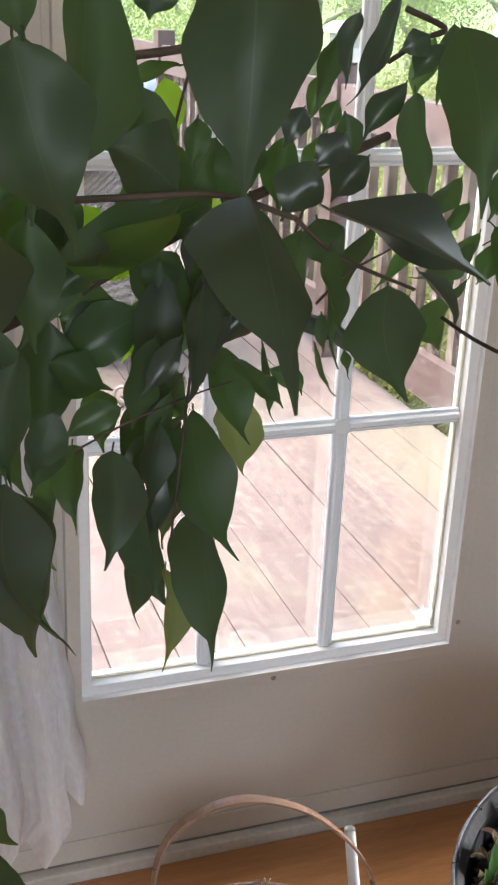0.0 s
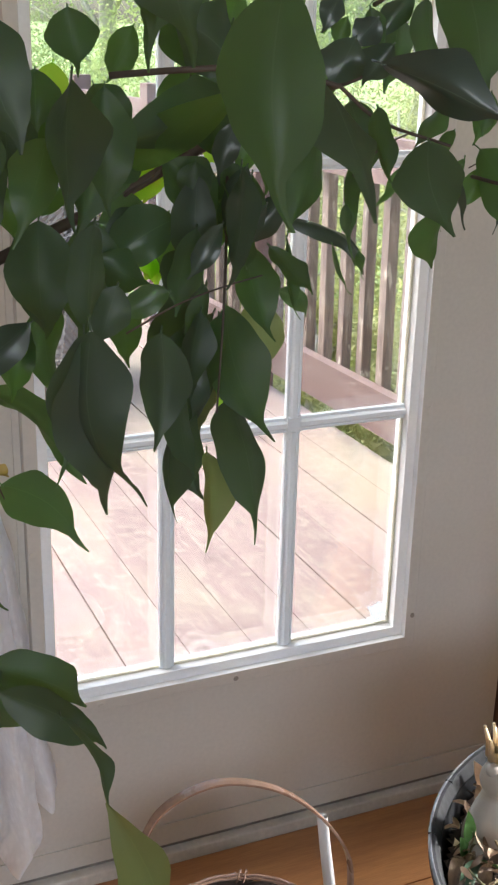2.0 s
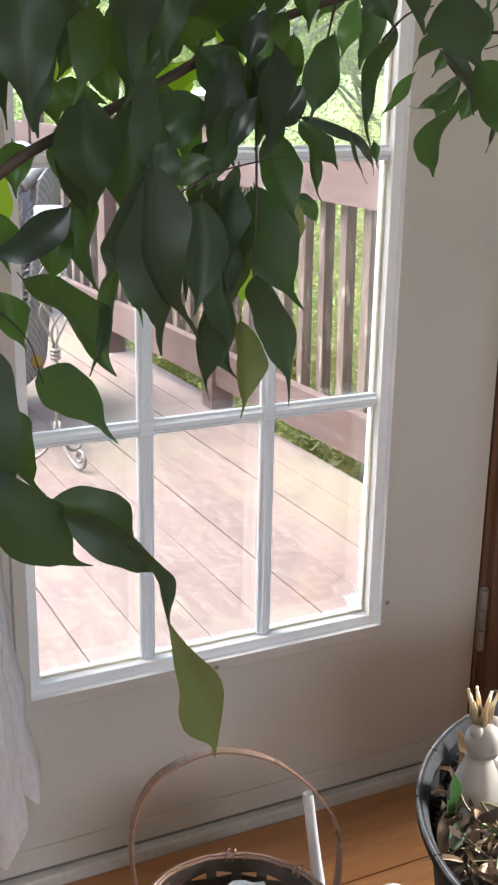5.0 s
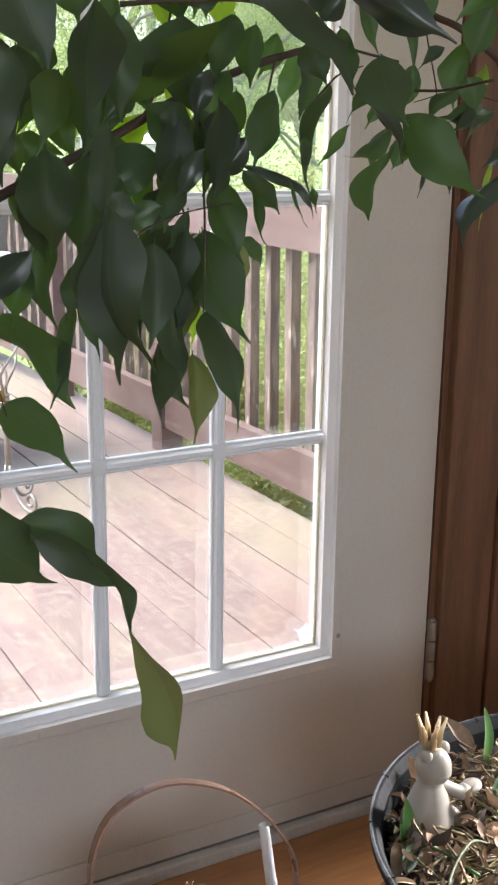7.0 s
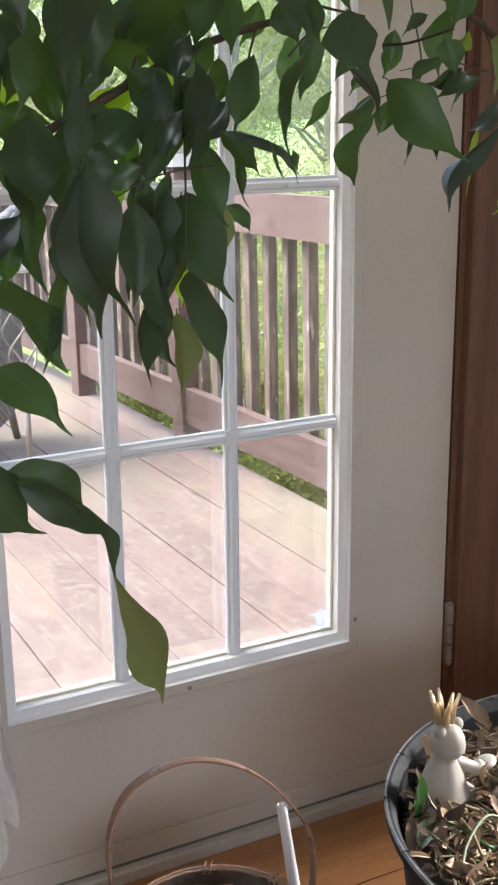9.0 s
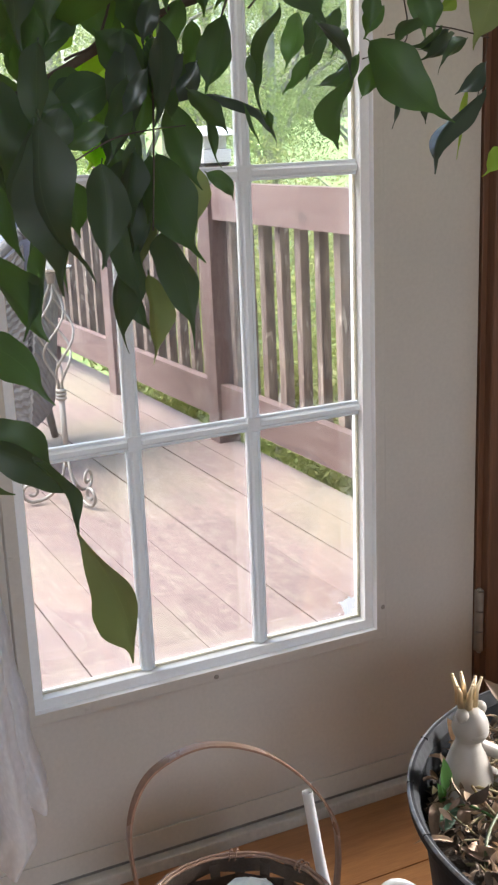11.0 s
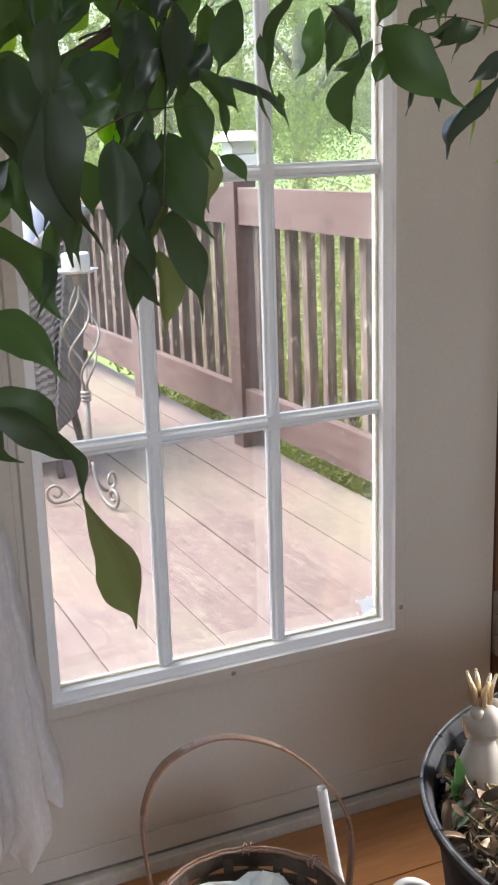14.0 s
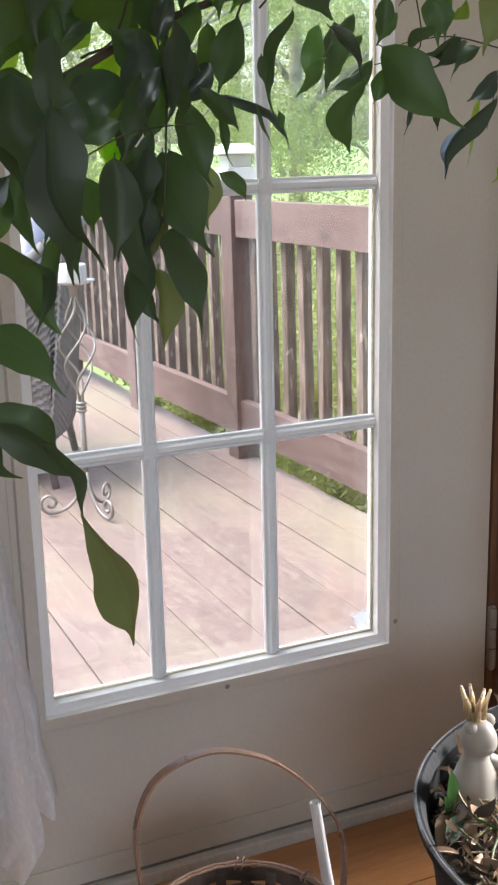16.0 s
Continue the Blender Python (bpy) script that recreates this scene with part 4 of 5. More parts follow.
part("stem", tube(smooth_path(V((0.020, -0.640, 0.332), (0.060, -0.585, 0.352), (0.115, -0.550, 0.358), (0.150, -0.545, 0.340)), 6), 0.0019, 6), material("vine_stem", (0.09, 0.11, 0.045), 0.6), vine, smooth=True)
part("stem", tube(smooth_path(V((0.080, -0.490, 0.325), (0.082, -0.530, 0.350), (0.100, -0.585, 0.345)), 6), 0.0016, 6), VINE, vine, smooth=True)
part("stem", tube(smooth_path(V((0.190, -0.505, 0.325), (0.192, -0.502, 0.350), (0.200, -0.498, 0.365)), 6), 0.0018, 6), VINE, vine, smooth=True)

# ---- basket ----
BK = (-0.140, -0.400)
basket = thing("basket", pose(BK[0], BK[1], 0), "round dark woven splint basket with a tall cane handle", "basket")
RIM_R, RIM_Z, BASE_R = 0.111, 0.205, 0.080


def rad_at(z):
    return BASE_R + (RIM_R - BASE_R) * (max(0, z) / RIM_Z) ** 0.8


part("base", lathe([(0, 0.002), (BASE_R, 0.002), (BASE_R, 0.006), (0, 0.006)], 32), REED, basket)
STAVES = 22
for k in range(STAVES):
    a = k * math.tau / STAVES
    bm = bmesh.new()
    rows = []
    for i in range(17):
        z = 0.004 + (RIM_Z - 0.002) * i / 16
        r = rad_at(z) + 0.0016 * (1 if i % 2 == k % 2 else -1)
        h = 0.0062
        c, s = math.cos(a), math.sin(a)
        rows.append([bm.verts.new((c * (r + o) - s * q, s * (r + o) + c * q, z)) for o, q in ((0.0005, -h), (0.0005, h), (-0.0005, h), (-0.0005, -h))])
    for p, q in zip(rows, rows[1:]):
        for j in range(4):
            bm.faces.new((p[j], p[(j + 1) % 4], q[(j + 1) % 4], q[j]))
    part("stave", bm, REED, basket)
for row in range(10):
    z = 0.014 + row * 0.0198
    h = 0.0080 if row % 3 else 0.0092
    bm, rows = bmesh.new(), []
    for i in range(STAVES * 4):
        a = i * math.tau / (STAVES * 4)
        r = rad_at(z) + 0.0022 * math.cos(a * STAVES / 2 * 1.0 + (math.pi if row % 2 else 0))
        zz = z + 0.0012 * math.sin(3 * a + row)
        rows.append([bm.verts.new((math.cos(a) * (r + o), math.sin(a) * (r + o), zz + q)) for o, q in ((0.0005, -h), (0.0005, h), (-0.0005, h), (-0.0005, -h))])
    for p, q in zip(rows, rows[1:] + rows[:1]):
        for j in range(4):
            bm.faces.new((p[j], p[(j + 1) % 4], q[(j + 1) % 4], q[j]))
    part("weaver", bm, REED, basket)
for dz, dr, rr2 in ((0, 0.0026, 0.0021), (0.0026, -0.0003, 0.0018), (0.0002, -0.0030, 0.0020), (-0.0036, 0.0034, 0.0018)):
    ring = [((RIM_R + dr + 0.0004 * math.sin(5 * i)) * math.cos(i * math.tau / 60), (RIM_R + dr + 0.0004 * math.sin(5 * i)) * math.sin(i * math.tau / 60), RIM_Z + dz + 0.0006 * math.sin(9 * i)) for i in range(61)]
    part("rim_cane", tube(ring, rr2, 7, cap=False), HANDLE, basket, "shiny cane rim", smooth=True)
for a in (-2.4, -1.1, 0.35, 1.15, 2.3, 3.0):
    c, s = math.cos(a), math.sin(a)
    pts = [(c * (RIM_R + 0.0072 * math.cos(w)) - s * 0.0012 * w, s * (RIM_R + 0.0072 * math.cos(w)) + c * 0.0012 * w, RIM_Z + 0.0072 * math.sin(w)) for w in [q * 0.5 for q in range(26)]]
    part("rim_binding", tube(pts, 0.0011, 5), HANDLE, basket, smooth=True)
arc = [(-0.108, 0.06), (-0.116, 0.19), (-0.118, 0.272), (-0.123, 0.350), (-0.108, 0.400), (-0.078, 0.424), (-0.028, 0.430), (0.033, 0.404), (0.083, 0.357), (0.119, 0.300), (0.128, 0.250), (0.124, 0.190), (0.108, 0.06)]
band, rows = bmesh.new(), []
mid = smooth_path([(x, 0, z) for x, z in arc], 8)
for i, p in enumerate(mid):
    d = (mid[min(i + 1, len(mid) - 1)] - mid[max(i - 1, 0)]).normalized()
    nrm = Vector((d.z, 0, -d.x)) * 0.0013
    side = Vector((0, 0.0056, 0))
    rows.append([band.verts.new(p + v) for v in (nrm - side, nrm * 1.3, nrm + side, -nrm + side, -nrm * 1.3, -nrm - side)])
for a, b in zip(rows, rows[1:]):
    for k in range(6):
        band.faces.new((a[k], a[(k + 1) % 6], b[(k + 1) % 6], b[k]))
band.faces.new(rows[0])
band.faces.new(rows[-1])
part("handle", band, HANDLE, basket, "varnished bent cane handle", smooth=False)
paper = bmesh.new()
bmesh.ops.create_icosphere(paper, subdivisions=4, radius=1.0)
for v in paper.verts:
    d = 1 + 0.35 * noise.noise(v.co * 2.2) + 0.22 * abs(noise.noise(v.co * 5.0))
    v.co = Vector((v.co.x * 0.080 * d, v.co.y * 0.075 * d, v.co.z * 0.066 * d + 0.168))
tissue = new("tissue_paper", mesh_of(paper, TISSUE, "tissue_paper"))
tissue.matrix_world = pose(BK[0] - 0.016, BK[1] - 0.012, 0.0)
tagged(tissue, "crumpled white and pale green tissue paper in the basket", "paper")

# ---- watering can ----
can = thing("watering_can", pose(0.105, -0.335, 0), "small white plastic watering can with a long spout", "watering can")
part("body", lathe([(0, 0.001), (0.046, 0.001), (0.049, 0.006), (0.047, 0.055), (0.040, 0.078), (0.026, 0.086), (0.0235, 0.083), (0.036, 0.074), (0.043, 0.05), (0.043, 0.008), (0, 0.006)], 40), PLASTIC, can, smooth=True)
spout = smooth_path([(-0.038, 0.006, 0.022), (-0.062, 0.038, 0.050), (-0.076, 0.049, 0.120), (-0.096, 0.0495, 0.252)], 8)
sp = tube(spout, [0.0095 - 0.0028 * i / (len(spout) - 1) for i in range(len(spout))], 14, cap=False)
inner = tube([p + Vector((0, 0, 0.0002)) for p in spout], [0.0080 - 0.0028 * i / (len(spout) - 1) for i in range(len(spout))], 14, sp, cap=False)
part("spout", sp, PLASTIC, can, smooth=True)
loop = smooth_path([(-0.020, -0.005, 0.084), (-0.030, -0.005, 0.104), (-0.012, -0.005, 0.121), (0.012, -0.005, 0.114), (0.040, -0.005, 0.085), (0.056, -0.005, 0.045), (0.047, -0.004, 0.020)], 8)
part("handle", tube(loop, 0.0062, 12, flat=0.8), PLASTIC, can, smooth=True)

# ---- curtain ----
curtain = thing("lace_curtain", pose(0, 0, 0), "sheer white lace curtain drawn beside the door", "curtain")


def curtain_panel(edge, bottom, y0, x_left, folds, seed):
    """Hanging cloth: edge(z) is its free edge, bottom(u) its hem; folds gather towards the left."""
    bm, rows = bmesh.new(), []
    nu, nz = 130, 90
    for i in range(nz + 1):
        f = i / nz
        row = []
        for j in range(nu + 1):
            u = j / nu
            z = bottom(u) + (2.12 - bottom(u)) * f ** 1.6
            x = x_left + (edge(z) - x_left) * u
            y = y0 + 0.033 * math.sin(folds * u * math.tau + 0.5 * math.sin(1.3 * z)) * (0.55 + 0.45 * u) + 0.011 * math.sin(2.7 * folds * u * math.tau + seed + 0.8 * math.sin(2.1 * z)) + 0.006 * noise.noise(Vector((u * 3, z * 0.9, seed)))
            row.append(bm.verts.new((x, y, z)))
        rows.append(row)
    for a, b in zip(rows, rows[1:]):
        for k in range(nu):
            bm.faces.new((a[k], a[k + 1], b[k + 1], b[k]))
    return bm


def edge_back(z):
    return float(np.interp(z, (0.196, 0.28, 0.36, 0.44, 0.52, 0.60, 1.0, 2.1), (-0.257, -0.272, -0.279, -0.290, -0.298, -0.313, -0.345, -0.36))) + 0.002 * math.sin(60 * z)


def edge_front(z):
    return float(np.interp(z, (0.132, 0.160, 0.22, 0.30, 0.38, 0.46, 0.56, 1.0, 2.1), (-0.312, -0.293, -0.297, -0.303, -0.310, -0.316, -0.322, -0.360, -0.38))) + 0.0015 * math.sin(75 * z)


part("back_panel", curtain_panel(edge_back, lambda u: 0.175 + 0.021 * u ** 3, -0.045, -0.72, 6, 1.0), LACE, curtain, smooth=True)
part("front_panel", curtain_panel(edge_front, lambda u: 0.128 + 0.006 * u ** 6 + 0.004 * math.sin(20 * u), -0.085, -0.74, 7, 5.0), LACE, curtain, smooth=True)
part("curtain_rod", tube([(-0.80, -0.065, 2.125), (0.60, -0.065, 2.125)], 0.010, 12), METALGREY, curtain, smooth=True)
for x in (-0.78, 0.58):
    part("rod_bracket", tube([(x, -0.065, 2.125), (x, 0.021, 2.125)], 0.008, 10), METALGREY, curtain)

# ---- film on the corner of the pane ----
film_bm = bmesh.new()
bmesh.ops.create_grid(film_bm, x_segments=16, y_segments=14, size=1.0)
for v in list(film_bm.verts):
    if noise.noise(v.co * 2.3 + Vector((3, 1, 0))) + 0.9 - v.co.length < -0.15:
        film_bm.verts.remove(v)
for v in film_bm.verts:
    v.co = Vector((0.243 + 0.0165 * v.co.x, 0.0112 - 0.0012 * abs(noise.noise(v.co * 4)), 0.3365 + 0.0165 * v.co.y))
film = new("window_film", mesh_of(film_bm, leaf_material("milky_film", (0.8, 0.84, 0.86), (0.85, 0.88, 0.9), (0.8, 0.84, 0.86), 0.6, veins=False), "window_film"))
tagged(film, "ragged scrap of milky film stuck on the pane", "film")


# ---- ficus ----
ficus = thing("ficus_tree", pose(POT[0], POT[1], 0), "weeping fig tree with drooping glossy dark-green leaves, rooted in the pot", "tree")
inv = ficus.matrix_world.inverted()


def branch(name, points, r0, r1):
    pts = smooth_path(points, 6)
    n = len(pts)
    return part(name, tube([inv @ p for p in pts], [r0 + (r1 - r0) * i / (n - 1) for i in range(n)], 8), BARK, ficus, smooth=True)


branch("trunk", [(0.30, -0.66, 0.30), (0.34, -0.66, 0.7), (0.36, -0.68, 1.1), (0.25, -0.74, 1.36), (0.05, -0.80, 1.45)], 0.016, 0.009)
branch("branch", [(0.05, -0.80, 1.45), (-0.12, -0.86, 1.34), (-0.22, -0.86, 1.20)], 0.006, 0.004)
branch("branch", [(0.05, -0.80, 1.45), (-0.15, -0.90, 1.44), (-0.30, -0.93, 1.33), (-0.38, -0.93, 1.20)], 0.006, 0.004)


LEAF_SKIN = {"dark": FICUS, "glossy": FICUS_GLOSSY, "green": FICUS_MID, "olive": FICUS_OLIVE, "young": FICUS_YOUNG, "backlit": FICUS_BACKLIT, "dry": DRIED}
ROOMWARD = Vector((-0.36, -0.92, 0.10))
leaf_rnd = random.Random(17)


def leaf(base, tip, wide, skin, bend=0.0, turn=0.0, full=None):
    """One leaf from its stalk end to its drip tip, wide metres across; bend bows it sideways by that share of its length, turn rolls it on its midrib; full above 1 makes it widest near the tip."""
    rnd = leaf_rnd
    base, tip = inv @ Vector(base), inv @ Vector(tip)
    ln = (tip - base).length
    yv = (tip - base).normalized()
    zv = (ROOMWARD - ROOMWARD.dot(yv) * yv).normalized()
    xv = yv.cross(zv)
    nl, nw = 20, 3
    belly, drip = rnd.uniform(0.76, 1.02), rnd.uniform(0.10, 0.20)
    cup, fold, twist = rnd.uniform(0.04, 0.16) * rnd.choice((1, 1, -1)), rnd.uniform(0.20, 0.60), rnd.uniform(-0.9, 0.9)
    ph, ripple, lop = rnd.uniform(0, 6.3), rnd.uniform(0.14, 0.34), rnd.uniform(-0.14, 0.14)
    hook = rnd.choice((-1, 1)) * rnd.uniform(0.005, 0.030)
    bm, rows = bmesh.new(), []
    uv = bm.loops.layers.uv.new("blade")
    for i in range(nl + 1):
        t = i / nl
        q = min(1.0, t / (1 - drip))
        w = 0.5 * wide * math.sin(math.pi * q ** (full or belly)) ** 0.74 if 0 < q < 1 else 0.0
        w = max(w, 0.5 * wide * 0.16 * max(0.0, (1 - t) / drip) ** 0.8 if t > 1 - 1.7 * drip else 0.0, 0.0004)
        cx = (bend * math.sin(math.pi * t) + (hook * math.sin(math.pi * (t - 0.7) / 0.3) if t > 0.7 else 0.0)) * ln
        cz = cup * ln * math.sin(math.pi * t)
        a = math.radians(turn) + twist * (t - 0.4)
        row = []
        for j in range(-nw, nw + 1):
            s = j / nw
            x = s * w * (1 + lop * (1 if s > 0 else -1)) * (1 + 0.07 * math.sin(9 * t + ph + 2.4 * s) + 0.03 * math.sin(23 * t + 2 * ph + 3 * s))
            z = -fold * abs(x) + ripple * w * math.sin(8.5 * t + ph + (1.9 if s > 0 else 0)) * s * s
            row.append(bm.verts.new(base + yv * (t * ln) + xv * (cx + x * math.cos(a) - z * math.sin(a)) + zv * (cz + x * math.sin(a) + z * math.cos(a))))
        rows.append(row)
    for i, (p, q) in enumerate(zip(rows, rows[1:])):
        for k in range(2 * nw):
            f = bm.faces.new((p[k], p[k + 1], q[k + 1], q[k]))
            for loop, (di, dk) in zip(f.loops, ((0, 0), (0, 1), (1, 1), (1, 0))):
                loop[uv].uv = ((k + dk - nw) / nw, (i + di) / nl)
    back = -yv * 0.045 * ln - zv * rnd.uniform(0.02, 0.08) * ln
    tube([base + back, base + back * 0.4, base + yv * 0.03 * ln], 0.00034, 5, bm)
    return part("leaf", bm, LEAF_SKIN[skin], ficus, smooth=True)


# ---- ficus leaves, spray by spray ----
# hanging spray
leaf((-0.385, -0.917, 1.027), (-0.385, -0.946, 0.977), 0.0243, "dark", -0.06, 46)
leaf((-0.397, -0.925, 1.009), (-0.399, -0.930, 0.969), 0.0169, "olive", -0.05, -42)
leaf((-0.387, -0.910, 1.031), (-0.394, -0.910, 1.009), 0.0097, "olive", 0.08, 28)
leaf((-0.382, -0.905, 1.061), (-0.372, -0.933, 1.013), 0.0238, "dark", 0.08, -15)
leaf((-0.325, -0.830, 1.047), (-0.307, -0.824, 1.031), 0.0104, "green", -0.15, 22)
leaf((-0.372, -0.900, 1.083), (-0.358, -0.900, 1.043), 0.0180, "dark", 0.05, -16)
leaf((-0.358, -0.900, 1.101), (-0.376, -0.900, 1.081), 0.0137, "glossy", -0.05, 0)
leaf((-0.357, -0.906, 1.085), (-0.350, -0.906, 1.053), 0.0077, "dark", 0.06, -51)
leaf((-0.343, -0.870, 1.087), (-0.300, -0.866, 1.060), 0.0108, "glossy", -0.16, 51)
leaf((-0.314, -0.900, 1.125), (-0.328, -0.909, 1.074), 0.0116, "dark", 0.16, -51)
leaf((-0.339, -0.892, 1.122), (-0.355, -0.900, 1.083), 0.0182, "dark", -0.03, 26)
leaf((-0.393, -0.900, 1.036), (-0.400, -0.900, 0.969), 0.0202, "dark", 0.08, -51)
leaf((-0.399, -0.905, 1.007), (-0.389, -0.905, 0.979), 0.0125, "dark", 0.12, 43)
leaf((-0.398, -0.920, 1.063), (-0.402, -0.920, 1.029), 0.0142, "dark", 0.04, -40)
leaf((-0.385, -0.905, 1.045), (-0.400, -0.905, 1.007), 0.0170, "glossy", -0.08, 50)
leaf((-0.376, -0.880, 1.105), (-0.382, -0.880, 1.068), 0.0170, "green", -0.05, 0)
leaf((-0.402, -0.890, 1.115), (-0.380, -0.890, 1.088), 0.0201, "dark", -0.06, 0)
leaf((-0.383, -0.870, 1.077), (-0.395, -0.870, 1.055), 0.0124, "glossy", 0.06, 0)
leaf((-0.373, -0.860, 1.059), (-0.399, -0.872, 1.007), 0.0249, "dark", 0.05, 37)
leaf((-0.373, -0.885, 1.113), (-0.368, -0.885, 1.081), 0.0144, "dark", 0.04, 0)
leaf((-0.352, -0.870, 1.131), (-0.363, -0.870, 1.101), 0.0136, "green", 0.05, 13)
leaf((-0.342, -0.860, 1.122), (-0.347, -0.860, 1.095), 0.0119, "green", -0.05, -20)
leaf((-0.376, -0.900, 1.130), (-0.383, -0.900, 1.106), 0.0105, "glossy", 0.08, 0)
leaf((-0.377, -0.915, 1.110), (-0.387, -0.915, 1.085), 0.0113, "glossy", -0.10, -37)
# big leaves under the branch
leaf((-0.459, -0.989, 1.078), (-0.440, -0.982, 1.016), 0.0275, "dark", 0.13, -31)
leaf((-0.419, -0.866, 1.035), (-0.418, -0.867, 0.996), 0.0165, "dark", 0.03, 43)
leaf((-0.431, -0.895, 1.094), (-0.439, -0.895, 1.044), 0.0254, "dark", -0.04, 0)
leaf((-0.425, -0.880, 1.091), (-0.391, -0.880, 1.087), 0.0255, "green", 0.10, 0)
leaf((-0.453, -0.870, 1.086), (-0.449, -0.870, 1.049), 0.0178, "green", -0.03, 0)
leaf((-0.441, -0.860, 1.059), (-0.436, -0.860, 1.012), 0.0198, "dark", 0.08, 39)
leaf((-0.430, -0.870, 1.044), (-0.436, -0.870, 1.017), 0.0146, "dark", -0.06, 0)
leaf((-0.424, -0.850, 1.021), (-0.438, -0.850, 0.971), 0.0149, "dark", -0.05, 51)
leaf((-0.451, -0.870, 1.051), (-0.488, -0.870, 1.030), 0.0179, "glossy", -0.06, -23)
leaf((-0.450, -0.860, 1.046), (-0.458, -0.860, 1.015), 0.0184, "green", 0.05, 0)
leaf((-0.466, -0.844, 1.017), (-0.423, -0.844, 0.968), 0.0273, "dark", -0.06, -37)
leaf((-0.462, -0.849, 0.975), (-0.423, -0.845, 0.935), 0.0237, "green", -0.07, 27)
leaf((-0.481, -0.860, 0.964), (-0.464, -0.860, 0.920), 0.0194, "dark", 0.10, -15)
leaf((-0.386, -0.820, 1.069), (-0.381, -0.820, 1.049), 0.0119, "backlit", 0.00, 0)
leaf((-0.429, -0.840, 1.120), (-0.417, -0.840, 1.086), 0.0152, "green", 0.05, -12)
leaf((-0.386, -0.850, 1.088), (-0.390, -0.850, 1.063), 0.0127, "green", 0.00, 0)
leaf((-0.405, -0.840, 1.048), (-0.401, -0.840, 1.019), 0.0157, "dark", 0.00, 0)
leaf((-0.364, -0.840, 1.090), (-0.370, -0.840, 1.062), 0.0158, "green", 0.00, 0)
leaf((-0.384, -0.850, 1.063), (-0.364, -0.850, 1.029), 0.0173, "dark", 0.06, 0)
# upper leaves above the branch
leaf((-0.475, -0.900, 1.131), (-0.472, -0.900, 1.081), 0.0210, "dark", 0.02, -15)
leaf((-0.455, -0.925, 1.127), (-0.472, -0.945, 1.095), 0.0175, "green", -0.05, 25)
leaf((-0.461, -0.982, 1.149), (-0.456, -0.963, 1.102), 0.0215, "dark", 0.05, -33)
leaf((-0.395, -0.934, 1.143), (-0.446, -0.953, 1.125), 0.0239, "dark", -0.05, 44)
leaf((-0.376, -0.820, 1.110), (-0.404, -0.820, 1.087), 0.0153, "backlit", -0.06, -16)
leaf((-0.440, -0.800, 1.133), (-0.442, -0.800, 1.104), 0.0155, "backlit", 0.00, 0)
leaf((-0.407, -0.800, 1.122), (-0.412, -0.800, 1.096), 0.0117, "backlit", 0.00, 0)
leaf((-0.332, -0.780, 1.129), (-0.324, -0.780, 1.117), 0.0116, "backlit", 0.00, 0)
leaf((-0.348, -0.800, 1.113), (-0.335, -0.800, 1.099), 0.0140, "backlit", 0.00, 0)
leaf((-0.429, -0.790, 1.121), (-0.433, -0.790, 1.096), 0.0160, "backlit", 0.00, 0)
leaf((-0.446, -0.830, 1.097), (-0.420, -0.830, 1.091), 0.0151, "green", 0.00, 0)
leaf((-0.485, -0.930, 1.140), (-0.482, -0.930, 1.085), 0.0255, "dark", 0.00, 0)
leaf((-0.437, -0.920, 1.144), (-0.426, -0.920, 1.120), 0.0187, "dark", 0.00, 0)
leaf((-0.443, -0.860, 1.146), (-0.444, -0.860, 1.120), 0.0184, "green", 0.00, 0)
leaf((-0.373, -0.840, 1.146), (-0.381, -0.840, 1.113), 0.0227, "green", 0.00, 0)
leaf((-0.362, -0.860, 1.150), (-0.375, -0.860, 1.122), 0.0196, "dark", 0.00, 0)
leaf((-0.354, -0.880, 1.155), (-0.363, -0.880, 1.124), 0.0167, "dark", 0.05, 0)
leaf((-0.337, -0.870, 1.152), (-0.340, -0.870, 1.123), 0.0138, "dark", 0.05, 0)
leaf((-0.314, -0.850, 1.150), (-0.325, -0.850, 1.128), 0.0129, "green", -0.05, 0)
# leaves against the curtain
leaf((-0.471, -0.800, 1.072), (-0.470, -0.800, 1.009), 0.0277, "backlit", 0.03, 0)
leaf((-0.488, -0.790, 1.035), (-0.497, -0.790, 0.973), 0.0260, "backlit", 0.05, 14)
leaf((-0.480, -0.830, 1.108), (-0.484, -0.830, 1.079), 0.0177, "green", 0.00, 0)
leaf((-0.482, -0.900, 1.140), (-0.515, -0.900, 1.124), 0.0179, "dark", 0.10, 0)
leaf((-0.491, -0.900, 1.133), (-0.484, -0.900, 1.084), 0.0141, "dark", 0.03, -51)
leaf((-0.494, -0.880, 1.116), (-0.502, -0.880, 1.092), 0.0116, "dark", 0.00, 0)
leaf((-0.484, -0.880, 1.084), (-0.514, -0.880, 1.066), 0.0161, "dark", -0.10, 0)
leaf((-0.451, -0.870, 1.084), (-0.444, -0.870, 1.045), 0.0165, "dark", 0.00, 15)
leaf((-0.507, -0.900, 1.008), (-0.507, -0.900, 0.985), 0.0129, "dark", 0.00, 0)
leaf((-0.511, -0.920, 1.151), (-0.515, -0.920, 1.120), 0.0201, "dark", 0.00, 0)
leaf((-0.523, -0.920, 1.110), (-0.522, -0.920, 1.069), 0.0171, "dark", 0.00, -7)
leaf((-0.479, -0.840, 1.047), (-0.470, -0.840, 1.019), 0.0168, "green", 0.00, 0)
leaf((-0.478, -0.850, 1.013), (-0.467, -0.850, 0.986), 0.0145, "green", 0.00, 0)
